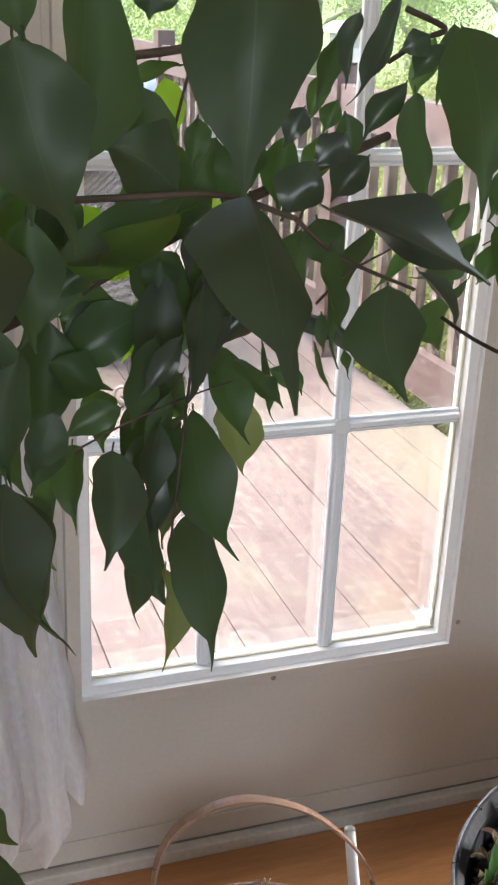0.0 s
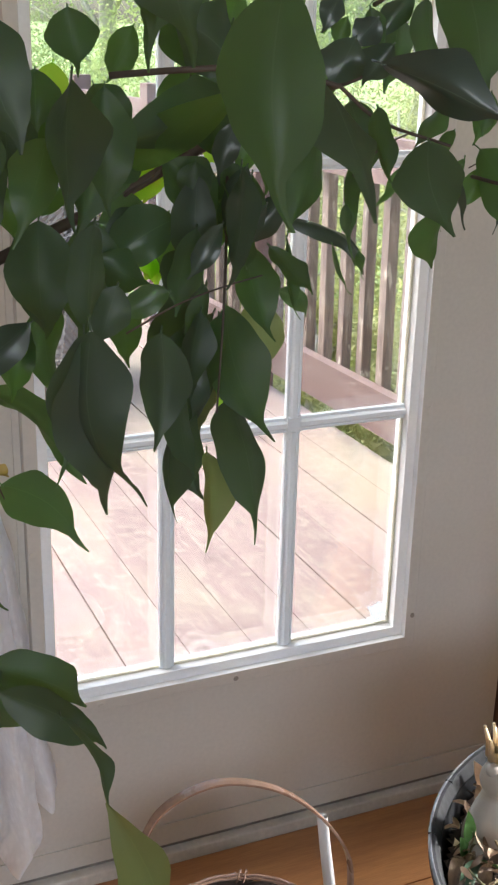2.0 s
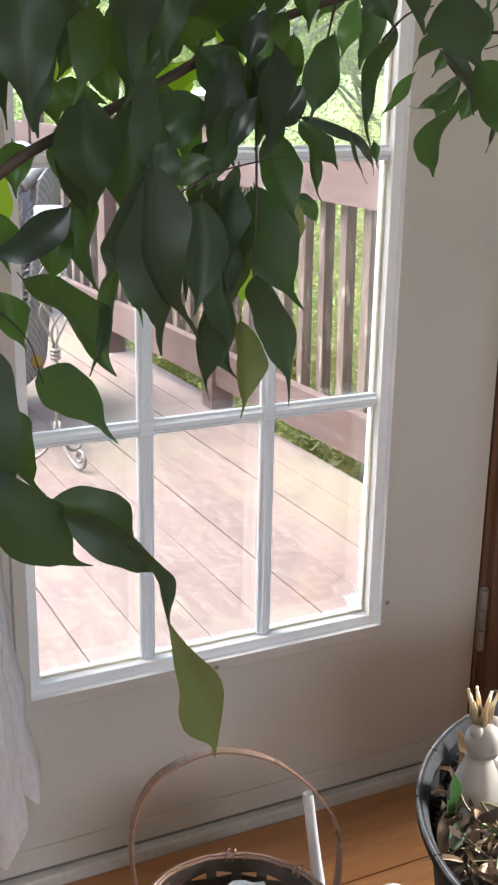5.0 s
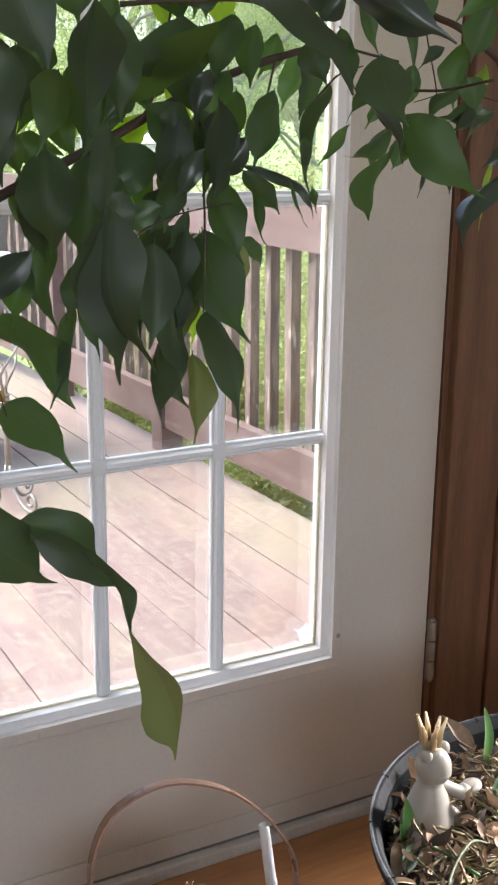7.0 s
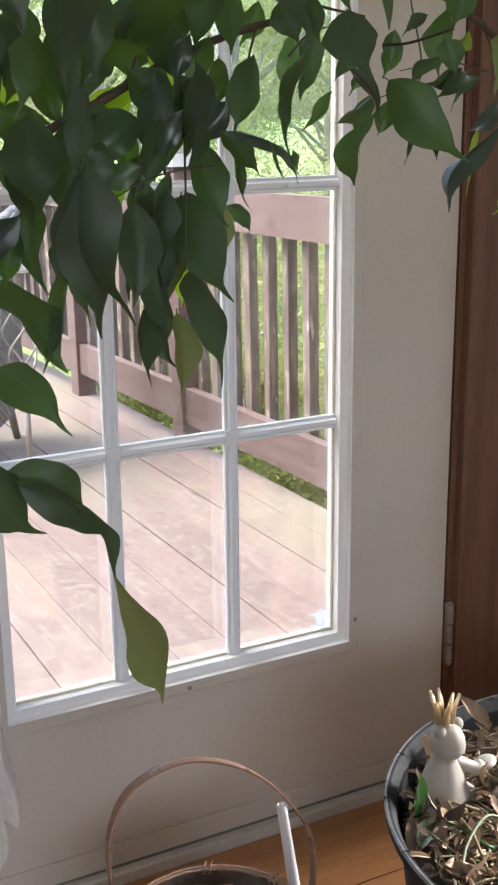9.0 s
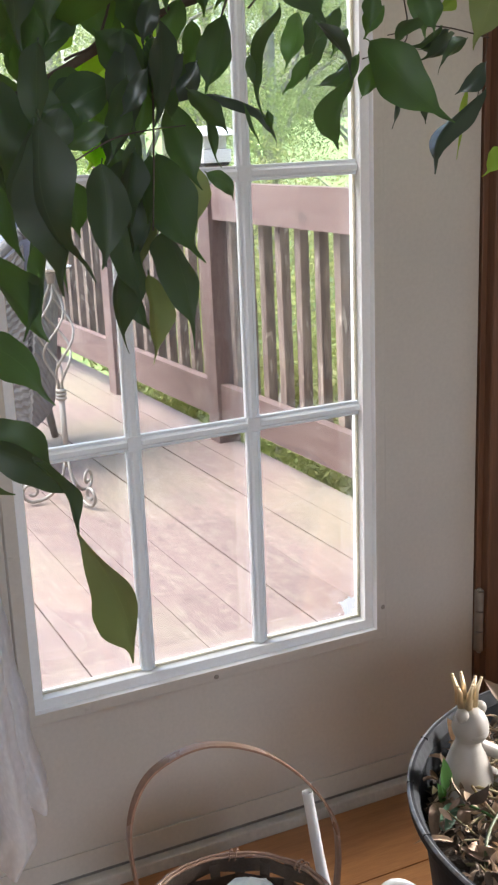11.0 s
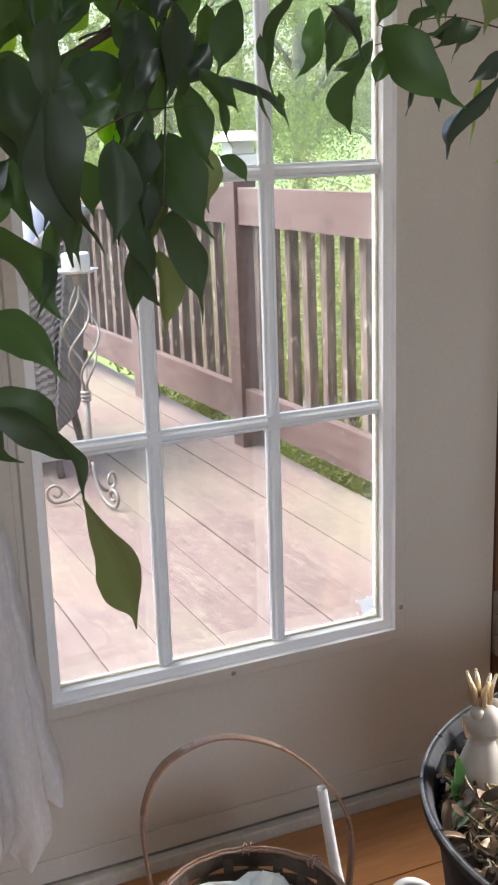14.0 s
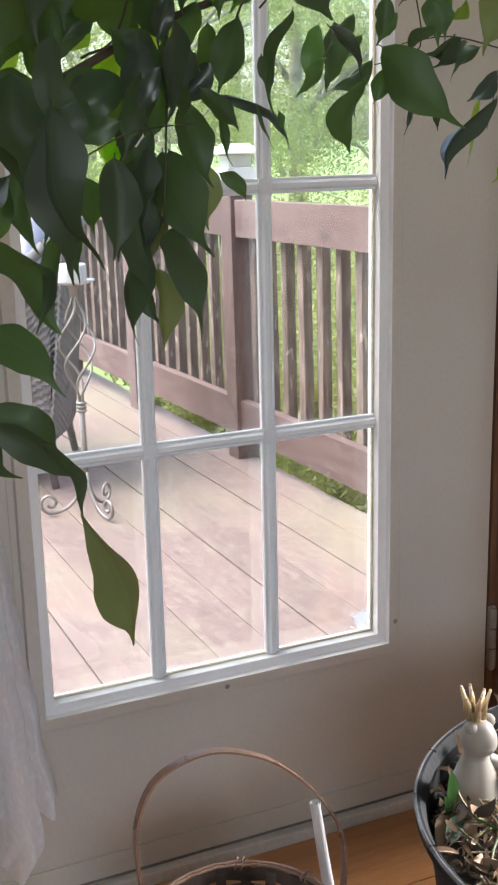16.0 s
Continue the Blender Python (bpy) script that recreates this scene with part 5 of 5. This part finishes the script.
leaf((-0.489, -0.850, 1.004), (-0.488, -0.850, 0.971), 0.0138, "green", 0.00, 40)
leaf((-0.487, -0.800, 1.012), (-0.484, -0.800, 0.985), 0.0130, "backlit", 0.00, 0)
# low arching shoot
leaf((-0.532, -0.955, 1.025), (-0.506, -0.955, 0.949), 0.0367, "dark", -0.08, 0)
leaf((-0.516, -0.962, 0.974), (-0.475, -0.962, 0.929), 0.0281, "dark", 0.02, 0)
leaf((-0.492, -0.967, 0.959), (-0.458, -0.967, 0.935), 0.0179, "dark", -0.16, 0)
leaf((-0.491, -0.985, 0.959), (-0.456, -0.985, 0.929), 0.0163, "dark", -0.10, 51)
leaf((-0.474, -0.995, 0.952), (-0.462, -1.008, 0.921), 0.0110, "dark", -0.12, -51)
leaf((-0.463, -1.008, 0.925), (-0.444, -1.007, 0.864), 0.0227, "olive", -0.09, 51, 1.4)
leaf((-0.547, -1.050, 1.011), (-0.551, -1.050, 0.979), 0.0137, "dark", 0.00, -19)
leaf((-0.548, -1.060, 0.977), (-0.537, -1.060, 0.907), 0.0146, "dark", 0.05, 51)
leaf((-0.546, -1.060, 0.984), (-0.539, -1.060, 0.969), 0.0028, "dark", 0.02, -51)
# side spray
leaf((-0.237, -0.855, 1.112), (-0.192, -0.870, 1.068), 0.0274, "dark", 0.06, -23)
leaf((-0.257, -0.873, 1.096), (-0.253, -0.847, 1.056), 0.0200, "dark", 0.14, 41)
leaf((-0.243, -0.850, 1.104), (-0.273, -0.850, 1.091), 0.0126, "green", -0.15, -51)
leaf((-0.270, -0.850, 1.106), (-0.288, -0.850, 1.086), 0.0105, "green", -0.10, 51)
leaf((-0.247, -0.840, 1.130), (-0.265, -0.840, 1.107), 0.0123, "green", 0.05, -50)
leaf((-0.225, -0.850, 1.130), (-0.238, -0.850, 1.113), 0.0110, "green", 0.06, 0)
leaf((-0.174, -0.820, 1.152), (-0.178, -0.820, 1.114), 0.0171, "dark", 0.05, 0)
leaf((-0.195, -0.830, 1.148), (-0.212, -0.830, 1.136), 0.0087, "glossy", 0.06, 29)
leaf((-0.157, -0.850, 1.085), (-0.205, -0.870, 1.041), 0.0174, "glossy", 0.10, -51)
leaf((-0.156, -0.830, 1.114), (-0.176, -0.830, 1.094), 0.0118, "glossy", 0.08, 48)
leaf((-0.150, -0.840, 1.100), (-0.171, -0.840, 1.083), 0.0112, "glossy", -0.10, 0)
leaf((-0.155, -0.830, 1.087), (-0.162, -0.830, 1.046), 0.0075, "young", -0.05, 51)
leaf((-0.167, -0.820, 1.122), (-0.198, -0.820, 1.111), 0.0105, "dark", -0.15, -51)
leaf((-0.169, -0.830, 1.119), (-0.191, -0.830, 1.108), 0.0101, "glossy", -0.12, 50)
leaf((-0.173, -0.840, 1.139), (-0.187, -0.840, 1.127), 0.0077, "young", -0.15, -24)
leaf((-0.153, -0.830, 1.178), (-0.188, -0.830, 1.162), 0.0162, "green", 0.08, 29)
leaf((-0.158, -0.830, 1.175), (-0.149, -0.830, 1.163), 0.0084, "young", 0.00, 0)
leaf((-0.197, -0.820, 1.089), (-0.201, -0.820, 1.065), 0.0053, "glossy", -0.10, 51)
leaf((-0.180, -0.820, 1.081), (-0.178, -0.820, 1.067), 0.0054, "glossy", 0.05, -51)
leaf((-0.054, -0.430, 1.163), (-0.068, -0.423, 1.110), 0.0233, "green", -0.08, 31)
leaf((-0.016, -0.390, 1.170), (-0.021, -0.382, 1.105), 0.0277, "dark", -0.02, -34)
leaf((-0.204, -0.920, 1.137), (-0.217, -0.920, 1.103), 0.0210, "olive", 0.00, 0)
leaf((-0.154, -0.860, 1.053), (-0.166, -0.860, 1.037), 0.0099, "young", -0.10, 0)
leaf((-0.237, -0.860, 1.137), (-0.240, -0.860, 1.118), 0.0103, "dark", 0.00, 0)
leaf((-0.242, -0.840, 1.119), (-0.253, -0.840, 1.104), 0.0079, "green", 0.05, -29)
leaf((-0.235, -0.840, 1.106), (-0.245, -0.840, 1.072), 0.0145, "green", 0.10, 42)
leaf((-0.233, -0.840, 1.084), (-0.221, -0.840, 1.106), 0.0114, "green", 0.00, 0)
leaf((-0.204, -0.840, 1.109), (-0.219, -0.840, 1.089), 0.0103, "dark", 0.10, 51)
leaf((-0.198, -0.850, 1.126), (-0.219, -0.850, 1.111), 0.0109, "dark", 0.10, -41)
leaf((-0.165, -0.830, 1.117), (-0.192, -0.830, 1.102), 0.0127, "glossy", -0.10, 51)
leaf((-0.234, -0.900, 1.130), (-0.227, -0.900, 1.111), 0.0144, "dark", -0.10, 0)
leaf((-0.170, -0.840, 1.170), (-0.184, -0.840, 1.140), 0.0190, "dark", 0.00, 0)
# front leaves
leaf((-0.393, -0.989, 1.154), (-0.402, -1.054, 1.118), 0.0317, "dark", -0.03, 39)
leaf((-0.380, -1.013, 1.155), (-0.339, -1.025, 1.137), 0.0195, "glossy", -0.03, -38)
leaf((-0.359, -1.007, 1.133), (-0.361, -1.028, 1.108), 0.0206, "dark", 0.10, 0)
leaf((-0.278, -0.884, 1.192), (-0.287, -0.928, 1.132), 0.0315, "dark", -0.03, -19)
leaf((-0.317, -0.930, 1.174), (-0.307, -0.930, 1.136), 0.0163, "dark", 0.05, 43)
leaf((-0.407, -0.970, 1.152), (-0.431, -0.970, 1.166), 0.0212, "dark", 0.10, 0)
leaf((-0.405, -0.966, 1.145), (-0.428, -0.905, 1.116), 0.0231, "green", -0.06, 51)
leaf((-0.448, -0.970, 1.146), (-0.447, -0.970, 1.108), 0.0171, "dark", 0.00, 0)
leaf((-0.424, -1.080, 1.219), (-0.425, -1.080, 1.172), 0.0241, "dark", 0.00, 0)
leaf((-0.435, -0.990, 1.211), (-0.441, -0.990, 1.151), 0.0253, "dark", -0.03, -24)
leaf((-0.458, -1.040, 1.196), (-0.457, -1.040, 1.159), 0.0156, "dark", 0.00, 21)
leaf((-0.458, -1.020, 1.210), (-0.454, -1.020, 1.193), 0.0105, "dark", 0.00, 0)
leaf((-0.460, -0.985, 1.075), (-0.450, -0.971, 1.010), 0.0284, "dark", -0.08, 46)
leaf((-0.439, -0.950, 1.082), (-0.446, -0.950, 1.061), 0.0135, "dark", 0.00, 0)
leaf((-0.414, -0.930, 1.074), (-0.434, -0.930, 1.065), 0.0111, "green", 0.05, 0)
leaf((-0.421, -0.920, 1.120), (-0.435, -0.920, 1.107), 0.0108, "green", 0.05, 0)
leaf((-0.452, -0.970, 1.106), (-0.455, -0.970, 1.067), 0.0166, "dark", 0.00, 48)
leaf((-0.417, -0.930, 1.059), (-0.420, -0.930, 1.014), 0.0192, "dark", -0.05, 0)
leaf((-0.406, -0.920, 1.033), (-0.400, -0.920, 0.997), 0.0151, "dark", 0.05, 46)
leaf((-0.387, -0.930, 1.117), (-0.392, -0.930, 1.073), 0.0178, "glossy", -0.05, -51)
leaf((-0.377, -0.930, 1.103), (-0.389, -0.930, 1.079), 0.0115, "glossy", 0.08, 33)
leaf((-0.400, -0.920, 1.094), (-0.408, -0.920, 1.062), 0.0138, "dark", 0.05, -24)
leaf((-0.394, -0.930, 1.097), (-0.407, -0.930, 1.078), 0.0095, "glossy", -0.05, 15)
leaf((-0.406, -0.860, 1.125), (-0.421, -0.860, 1.105), 0.0166, "backlit", 0.00, 0)
leaf((-0.376, -0.910, 1.077), (-0.387, -0.910, 1.110), 0.0137, "dark", 0.00, 51)
leaf((-0.379, -0.820, 1.100), (-0.390, -0.820, 1.086), 0.0073, "backlit", 0.00, -18)
leaf((-0.393, -0.900, 1.115), (-0.395, -0.900, 1.095), 0.0136, "dark", 0.00, 0)
leaf((-0.382, -0.860, 1.171), (-0.378, -0.860, 1.147), 0.0122, "backlit", 0.00, 0)
leaf((-0.387, -0.900, 1.179), (-0.410, -0.900, 1.168), 0.0075, "green", 0.08, 51)
leaf((-0.387, -0.920, 1.165), (-0.388, -0.920, 1.149), 0.0089, "dark", 0.00, 0)
leaf((-0.409, -0.950, 1.206), (-0.410, -0.950, 1.195), 0.0153, "dark", 0.00, 0)
leaf((-0.492, -1.190, 1.170), (-0.490, -1.190, 1.143), 0.0130, "dark", 0.06, 0)
# glossy twig leaves
leaf((-0.371, -0.980, 1.161), (-0.380, -0.980, 1.145), 0.0142, "glossy", 0.00, 0)
leaf((-0.358, -0.970, 1.167), (-0.368, -0.970, 1.157), 0.0099, "glossy", 0.00, 0)
leaf((-0.346, -0.960, 1.159), (-0.357, -0.960, 1.146), 0.0117, "glossy", 0.00, 0)
leaf((-0.325, -0.930, 1.203), (-0.341, -0.930, 1.170), 0.0141, "glossy", -0.06, 51)
leaf((-0.316, -0.920, 1.176), (-0.330, -0.920, 1.157), 0.0099, "glossy", 0.08, -13)
leaf((-0.343, -0.940, 1.198), (-0.346, -0.940, 1.176), 0.0096, "glossy", 0.05, 45)
leaf((-0.341, -0.920, 1.191), (-0.347, -0.920, 1.168), 0.0098, "dark", 0.05, -36)
leaf((-0.350, -0.950, 1.170), (-0.346, -0.950, 1.155), 0.0085, "dark", 0.00, 0)
leaf((-0.367, -0.960, 1.173), (-0.373, -0.960, 1.162), 0.0081, "glossy", 0.00, 0)
leaf((-0.337, -0.900, 1.177), (-0.342, -0.900, 1.161), 0.0076, "green", 0.00, 0)
leaf((-0.327, -0.890, 1.167), (-0.332, -0.890, 1.155), 0.0079, "green", 0.00, 0)
leaf((-0.299, -0.900, 1.190), (-0.310, -0.900, 1.184), 0.0097, "glossy", 0.00, 0)
leaf((-0.294, -0.900, 1.187), (-0.304, -0.900, 1.175), 0.0090, "glossy", 0.00, 0)
leaf((-0.361, -0.960, 1.141), (-0.353, -0.960, 1.123), 0.0136, "dark", 0.00, 0)
leaf((-0.373, -1.000, 1.142), (-0.370, -1.009, 1.119), 0.0103, "dark", 0.10, -50)
leaf((-0.345, -0.930, 1.102), (-0.343, -0.930, 1.088), 0.0060, "dark", 0.00, 34)
leaf((-0.322, -0.900, 1.078), (-0.319, -0.900, 1.066), 0.0048, "dark", 0.05, -51)
leaf((-0.334, -0.900, 1.081), (-0.324, -0.900, 1.060), 0.0034, "dark", 0.05, 51)
leaf((-0.310, -0.930, 1.115), (-0.292, -0.930, 1.090), 0.0082, "glossy", -0.10, -51)
# small dry leaf
leaf((-0.461, -0.836, 0.979), (-0.456, -0.836, 0.973), 0.0057, "dry", 0.00, 0)
# gaps closed near the top
leaf((-0.464, -0.900, 1.137), (-0.463, -0.900, 1.108), 0.0177, "dark", 0.00, 0)
leaf((-0.465, -0.870, 1.107), (-0.453, -0.870, 1.081), 0.0133, "green", 0.00, 0)
leaf((-0.416, -0.850, 1.130), (-0.423, -0.850, 1.109), 0.0145, "green", 0.00, 0)
leaf((-0.472, -0.860, 1.077), (-0.471, -0.860, 1.054), 0.0164, "green", 0.00, 0)
leaf((-0.434, -0.920, 1.138), (-0.445, -0.920, 1.093), 0.0288, "dark", 0.00, 0)
leaf((-0.453, -0.900, 1.096), (-0.452, -0.900, 1.052), 0.0252, "dark", 0.00, 0)
leaf((-0.400, -0.885, 1.094), (-0.430, -0.885, 1.079), 0.0185, "dark", 0.05, 0)
leaf((-0.385, -0.900, 1.057), (-0.402, -0.900, 1.019), 0.0175, "glossy", 0.10, 43)
leaf((-0.370, -0.900, 1.110), (-0.380, -0.900, 1.075), 0.0185, "dark", 0.00, 0)
leaf((-0.392, -0.900, 1.110), (-0.389, -0.900, 1.068), 0.0183, "dark", 0.05, 0)
leaf((-0.432, -0.900, 1.081), (-0.410, -0.900, 1.069), 0.0177, "green", 0.00, 0)
leaf((-0.397, -0.890, 1.093), (-0.428, -0.890, 1.074), 0.0221, "green", 0.05, 0)
leaf((-0.375, -0.930, 1.088), (-0.357, -0.930, 1.069), 0.0109, "dark", 0.00, -29)
leaf((-0.392, -0.910, 1.070), (-0.398, -0.910, 1.040), 0.0127, "dark", 0.00, 44)
leaf((-0.391, -0.920, 1.061), (-0.394, -0.920, 1.031), 0.0127, "dark", 0.05, -51)
leaf((-0.359, -0.880, 1.056), (-0.353, -0.880, 1.021), 0.0195, "olive", 0.00, 0)
leaf((-0.383, -0.880, 1.136), (-0.372, -0.880, 1.108), 0.0181, "dark", 0.00, 0)
leaf((-0.394, -0.860, 1.135), (-0.388, -0.860, 1.111), 0.0186, "green", 0.00, 0)
leaf((-0.372, -0.900, 1.113), (-0.381, -0.900, 1.088), 0.0114, "glossy", 0.05, -13)
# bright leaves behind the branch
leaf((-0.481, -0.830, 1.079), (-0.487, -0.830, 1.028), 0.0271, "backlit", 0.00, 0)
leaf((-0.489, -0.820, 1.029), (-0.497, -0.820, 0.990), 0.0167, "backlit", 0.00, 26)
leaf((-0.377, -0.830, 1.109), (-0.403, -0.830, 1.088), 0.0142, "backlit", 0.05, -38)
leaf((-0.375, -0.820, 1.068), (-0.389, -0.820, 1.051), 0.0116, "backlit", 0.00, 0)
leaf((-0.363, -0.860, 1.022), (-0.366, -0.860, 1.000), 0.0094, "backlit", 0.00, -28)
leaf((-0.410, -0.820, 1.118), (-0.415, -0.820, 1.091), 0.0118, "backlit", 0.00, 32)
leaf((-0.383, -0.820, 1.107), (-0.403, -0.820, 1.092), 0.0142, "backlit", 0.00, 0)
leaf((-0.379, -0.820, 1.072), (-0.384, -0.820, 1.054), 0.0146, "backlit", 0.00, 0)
# dark leaves close above
leaf((-0.461, -1.050, 1.196), (-0.450, -1.050, 1.155), 0.0240, "dark", 0.00, 0)
leaf((-0.407, -0.930, 1.175), (-0.404, -0.930, 1.144), 0.0212, "dark", 0.05, 0)
leaf((-0.365, -0.870, 1.176), (-0.370, -0.870, 1.153), 0.0125, "green", 0.00, 0)
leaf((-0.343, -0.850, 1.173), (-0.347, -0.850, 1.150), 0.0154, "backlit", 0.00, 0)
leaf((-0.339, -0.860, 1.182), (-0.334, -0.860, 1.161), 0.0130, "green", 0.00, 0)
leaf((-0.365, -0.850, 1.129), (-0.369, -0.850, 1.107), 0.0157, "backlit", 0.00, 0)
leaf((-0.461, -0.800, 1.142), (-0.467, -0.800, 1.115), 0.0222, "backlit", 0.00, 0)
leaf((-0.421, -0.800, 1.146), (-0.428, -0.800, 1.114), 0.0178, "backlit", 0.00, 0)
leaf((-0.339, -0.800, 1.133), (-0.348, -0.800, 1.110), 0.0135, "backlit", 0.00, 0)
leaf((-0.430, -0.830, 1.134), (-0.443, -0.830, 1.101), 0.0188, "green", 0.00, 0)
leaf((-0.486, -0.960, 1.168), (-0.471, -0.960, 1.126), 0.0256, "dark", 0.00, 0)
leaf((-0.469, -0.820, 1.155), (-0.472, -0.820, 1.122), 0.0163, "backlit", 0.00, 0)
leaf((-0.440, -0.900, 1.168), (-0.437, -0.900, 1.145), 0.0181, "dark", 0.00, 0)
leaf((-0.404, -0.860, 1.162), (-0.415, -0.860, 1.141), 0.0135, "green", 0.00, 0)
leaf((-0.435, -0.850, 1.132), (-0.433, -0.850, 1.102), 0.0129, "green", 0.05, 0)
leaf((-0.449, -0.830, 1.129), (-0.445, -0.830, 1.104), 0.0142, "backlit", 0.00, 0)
# branches and twigs
branch("branch", [(-0.521, -0.860, 1.042), (-0.491, -0.862, 1.056), (-0.466, -0.864, 1.073), (-0.418, -0.870, 1.097), (-0.375, -0.870, 1.119), (-0.333, -0.860, 1.134), (-0.278, -0.830, 1.146)], 0.0026, 0.0019)
branch("twig", [(-0.491, -0.862, 1.056), (-0.493, -0.865, 1.035), (-0.497, -0.870, 1.003)], 0.0010, 0.0005)
branch("twig", [(-0.368, -0.870, 1.122), (-0.380, -0.900, 1.091), (-0.391, -0.925, 1.062), (-0.399, -0.940, 1.030)], 0.0007, 0.0004)
branch("twig", [(-0.321, -0.860, 1.136), (-0.336, -0.880, 1.120), (-0.345, -0.885, 1.096)], 0.0007, 0.0003)
branch("twig", [(-0.537, -1.020, 0.998), (-0.542, -1.040, 0.999), (-0.552, -1.060, 0.966), (-0.559, -1.070, 0.946)], 0.0005, 0.0004)
branch("twig", [(-0.492, -0.862, 1.052), (-0.504, -0.890, 1.040), (-0.512, -0.915, 1.026)], 0.0010, 0.0006)
branch("twig", [(-0.488, -0.870, 1.014), (-0.472, -0.870, 0.996), (-0.463, -0.860, 0.973)], 0.0004, 0.0003)
branch("twig", [(-0.445, -0.965, 1.149), (-0.425, -0.972, 1.151), (-0.397, -0.976, 1.152), (-0.378, -0.985, 1.147)], 0.0011, 0.0008)
branch("twig", [(-0.378, -0.985, 1.147), (-0.366, -0.990, 1.137), (-0.350, -1.005, 1.131)], 0.0007, 0.0005)
branch("twig", [(-0.364, -0.970, 1.118), (-0.354, -0.970, 1.127), (-0.336, -0.960, 1.131)], 0.0005, 0.0003)
branch("twig", [(-0.338, -1.000, 1.121), (-0.339, -1.020, 1.121), (-0.342, -1.050, 1.124)], 0.0006, 0.0005)
branch("twig", [(-0.430, -0.930, 1.060), (-0.411, -0.930, 1.069), (-0.389, -0.920, 1.072), (-0.369, -0.910, 1.073)], 0.0004, 0.0003)
branch("twig", [(-0.419, -0.895, 1.103), (-0.396, -0.880, 1.116), (-0.374, -0.860, 1.169), (-0.371, -0.860, 1.186)], 0.0007, 0.0005)
branch("branch", [(-0.409, -0.900, 1.181), (-0.387, -0.900, 1.184), (-0.368, -0.900, 1.189)], 0.0015, 0.0014)
branch("branch", [(-0.208, -0.800, 1.187), (-0.170, -0.780, 1.171), (-0.136, -0.770, 1.163), (-0.082, -0.750, 1.143), (-0.015, -0.720, 1.113)], 0.0020, 0.0026)
branch("twig", [(-0.179, -0.790, 1.161), (-0.191, -0.820, 1.115), (-0.239, -0.850, 1.103)], 0.0005, 0.0003)
branch("twig", [(-0.073, -0.740, 1.120), (-0.129, -0.760, 1.126), (-0.185, -0.790, 1.119)], 0.0006, 0.0003)
branch("twig", [(-0.093, -0.750, 1.152), (-0.074, -0.740, 1.123), (-0.085, -0.740, 1.067)], 0.0006, 0.0003)
branch("twig", [(-0.266, -0.800, 1.173), (-0.245, -0.790, 1.182), (-0.230, -0.780, 1.186), (-0.250, -0.780, 1.194)], 0.0012, 0.0015)

# ---- pieces of the floor and the deck ----
FW = 0.165
plank_bm = box(-0.6985, 0.6985, -FW / 2 + 0.0011, FW / 2 - 0.0011, -0.018, 0.0, 0.0012)
plank_me = mesh_of(plank_bm, FLOORWOOD, "plank")
for r in range(24):
    y = -0.0995 - r * FW
    off = 0.75 if r == 0 else 1.0 if r == 1 else (r * 0.53) % 1.4
    for k in range(-2, 4):
        x = ROOM_W + 0.7 + off + k * 1.4
        if ROOM_W - 0.6 < x < ROOM_E + 0.6:
            lo, hi = max(x - 0.6985, ROOM_W + 0.004), min(x + 0.6985, ROOM_E - 0.004)
            if hi - lo > 1.39:
                p = part("plank", plank_me, None, floor)
                p.matrix_basis = pose(x, y, 0.0)
            elif hi - lo > 0.03:
                p = part("plank", box(-(hi - lo) / 2, (hi - lo) / 2, -FW / 2 + 0.0011, FW / 2 - 0.0011, -0.018, 0.0, 0.0012), FLOORWOOD, floor)
                p.matrix_basis = pose((lo + hi) / 2, y, 0.0)
BW = 0.1405
board_me = mesh_of(box(-BW / 2 + 0.0011, BW / 2 - 0.0011, 0.02, 5.6, -0.038, 0.0, 0.0016), DECKWOOD, "deck_board")
for i in range(31):
    b = part("deck_board", board_me, None, deck)
    b.matrix_basis = pose(1.033 + BW * 0.5 - BW * i, 0, random.uniform(-0.0015, 0.0015), 0, 0, random.uniform(-0.06, 0.06))
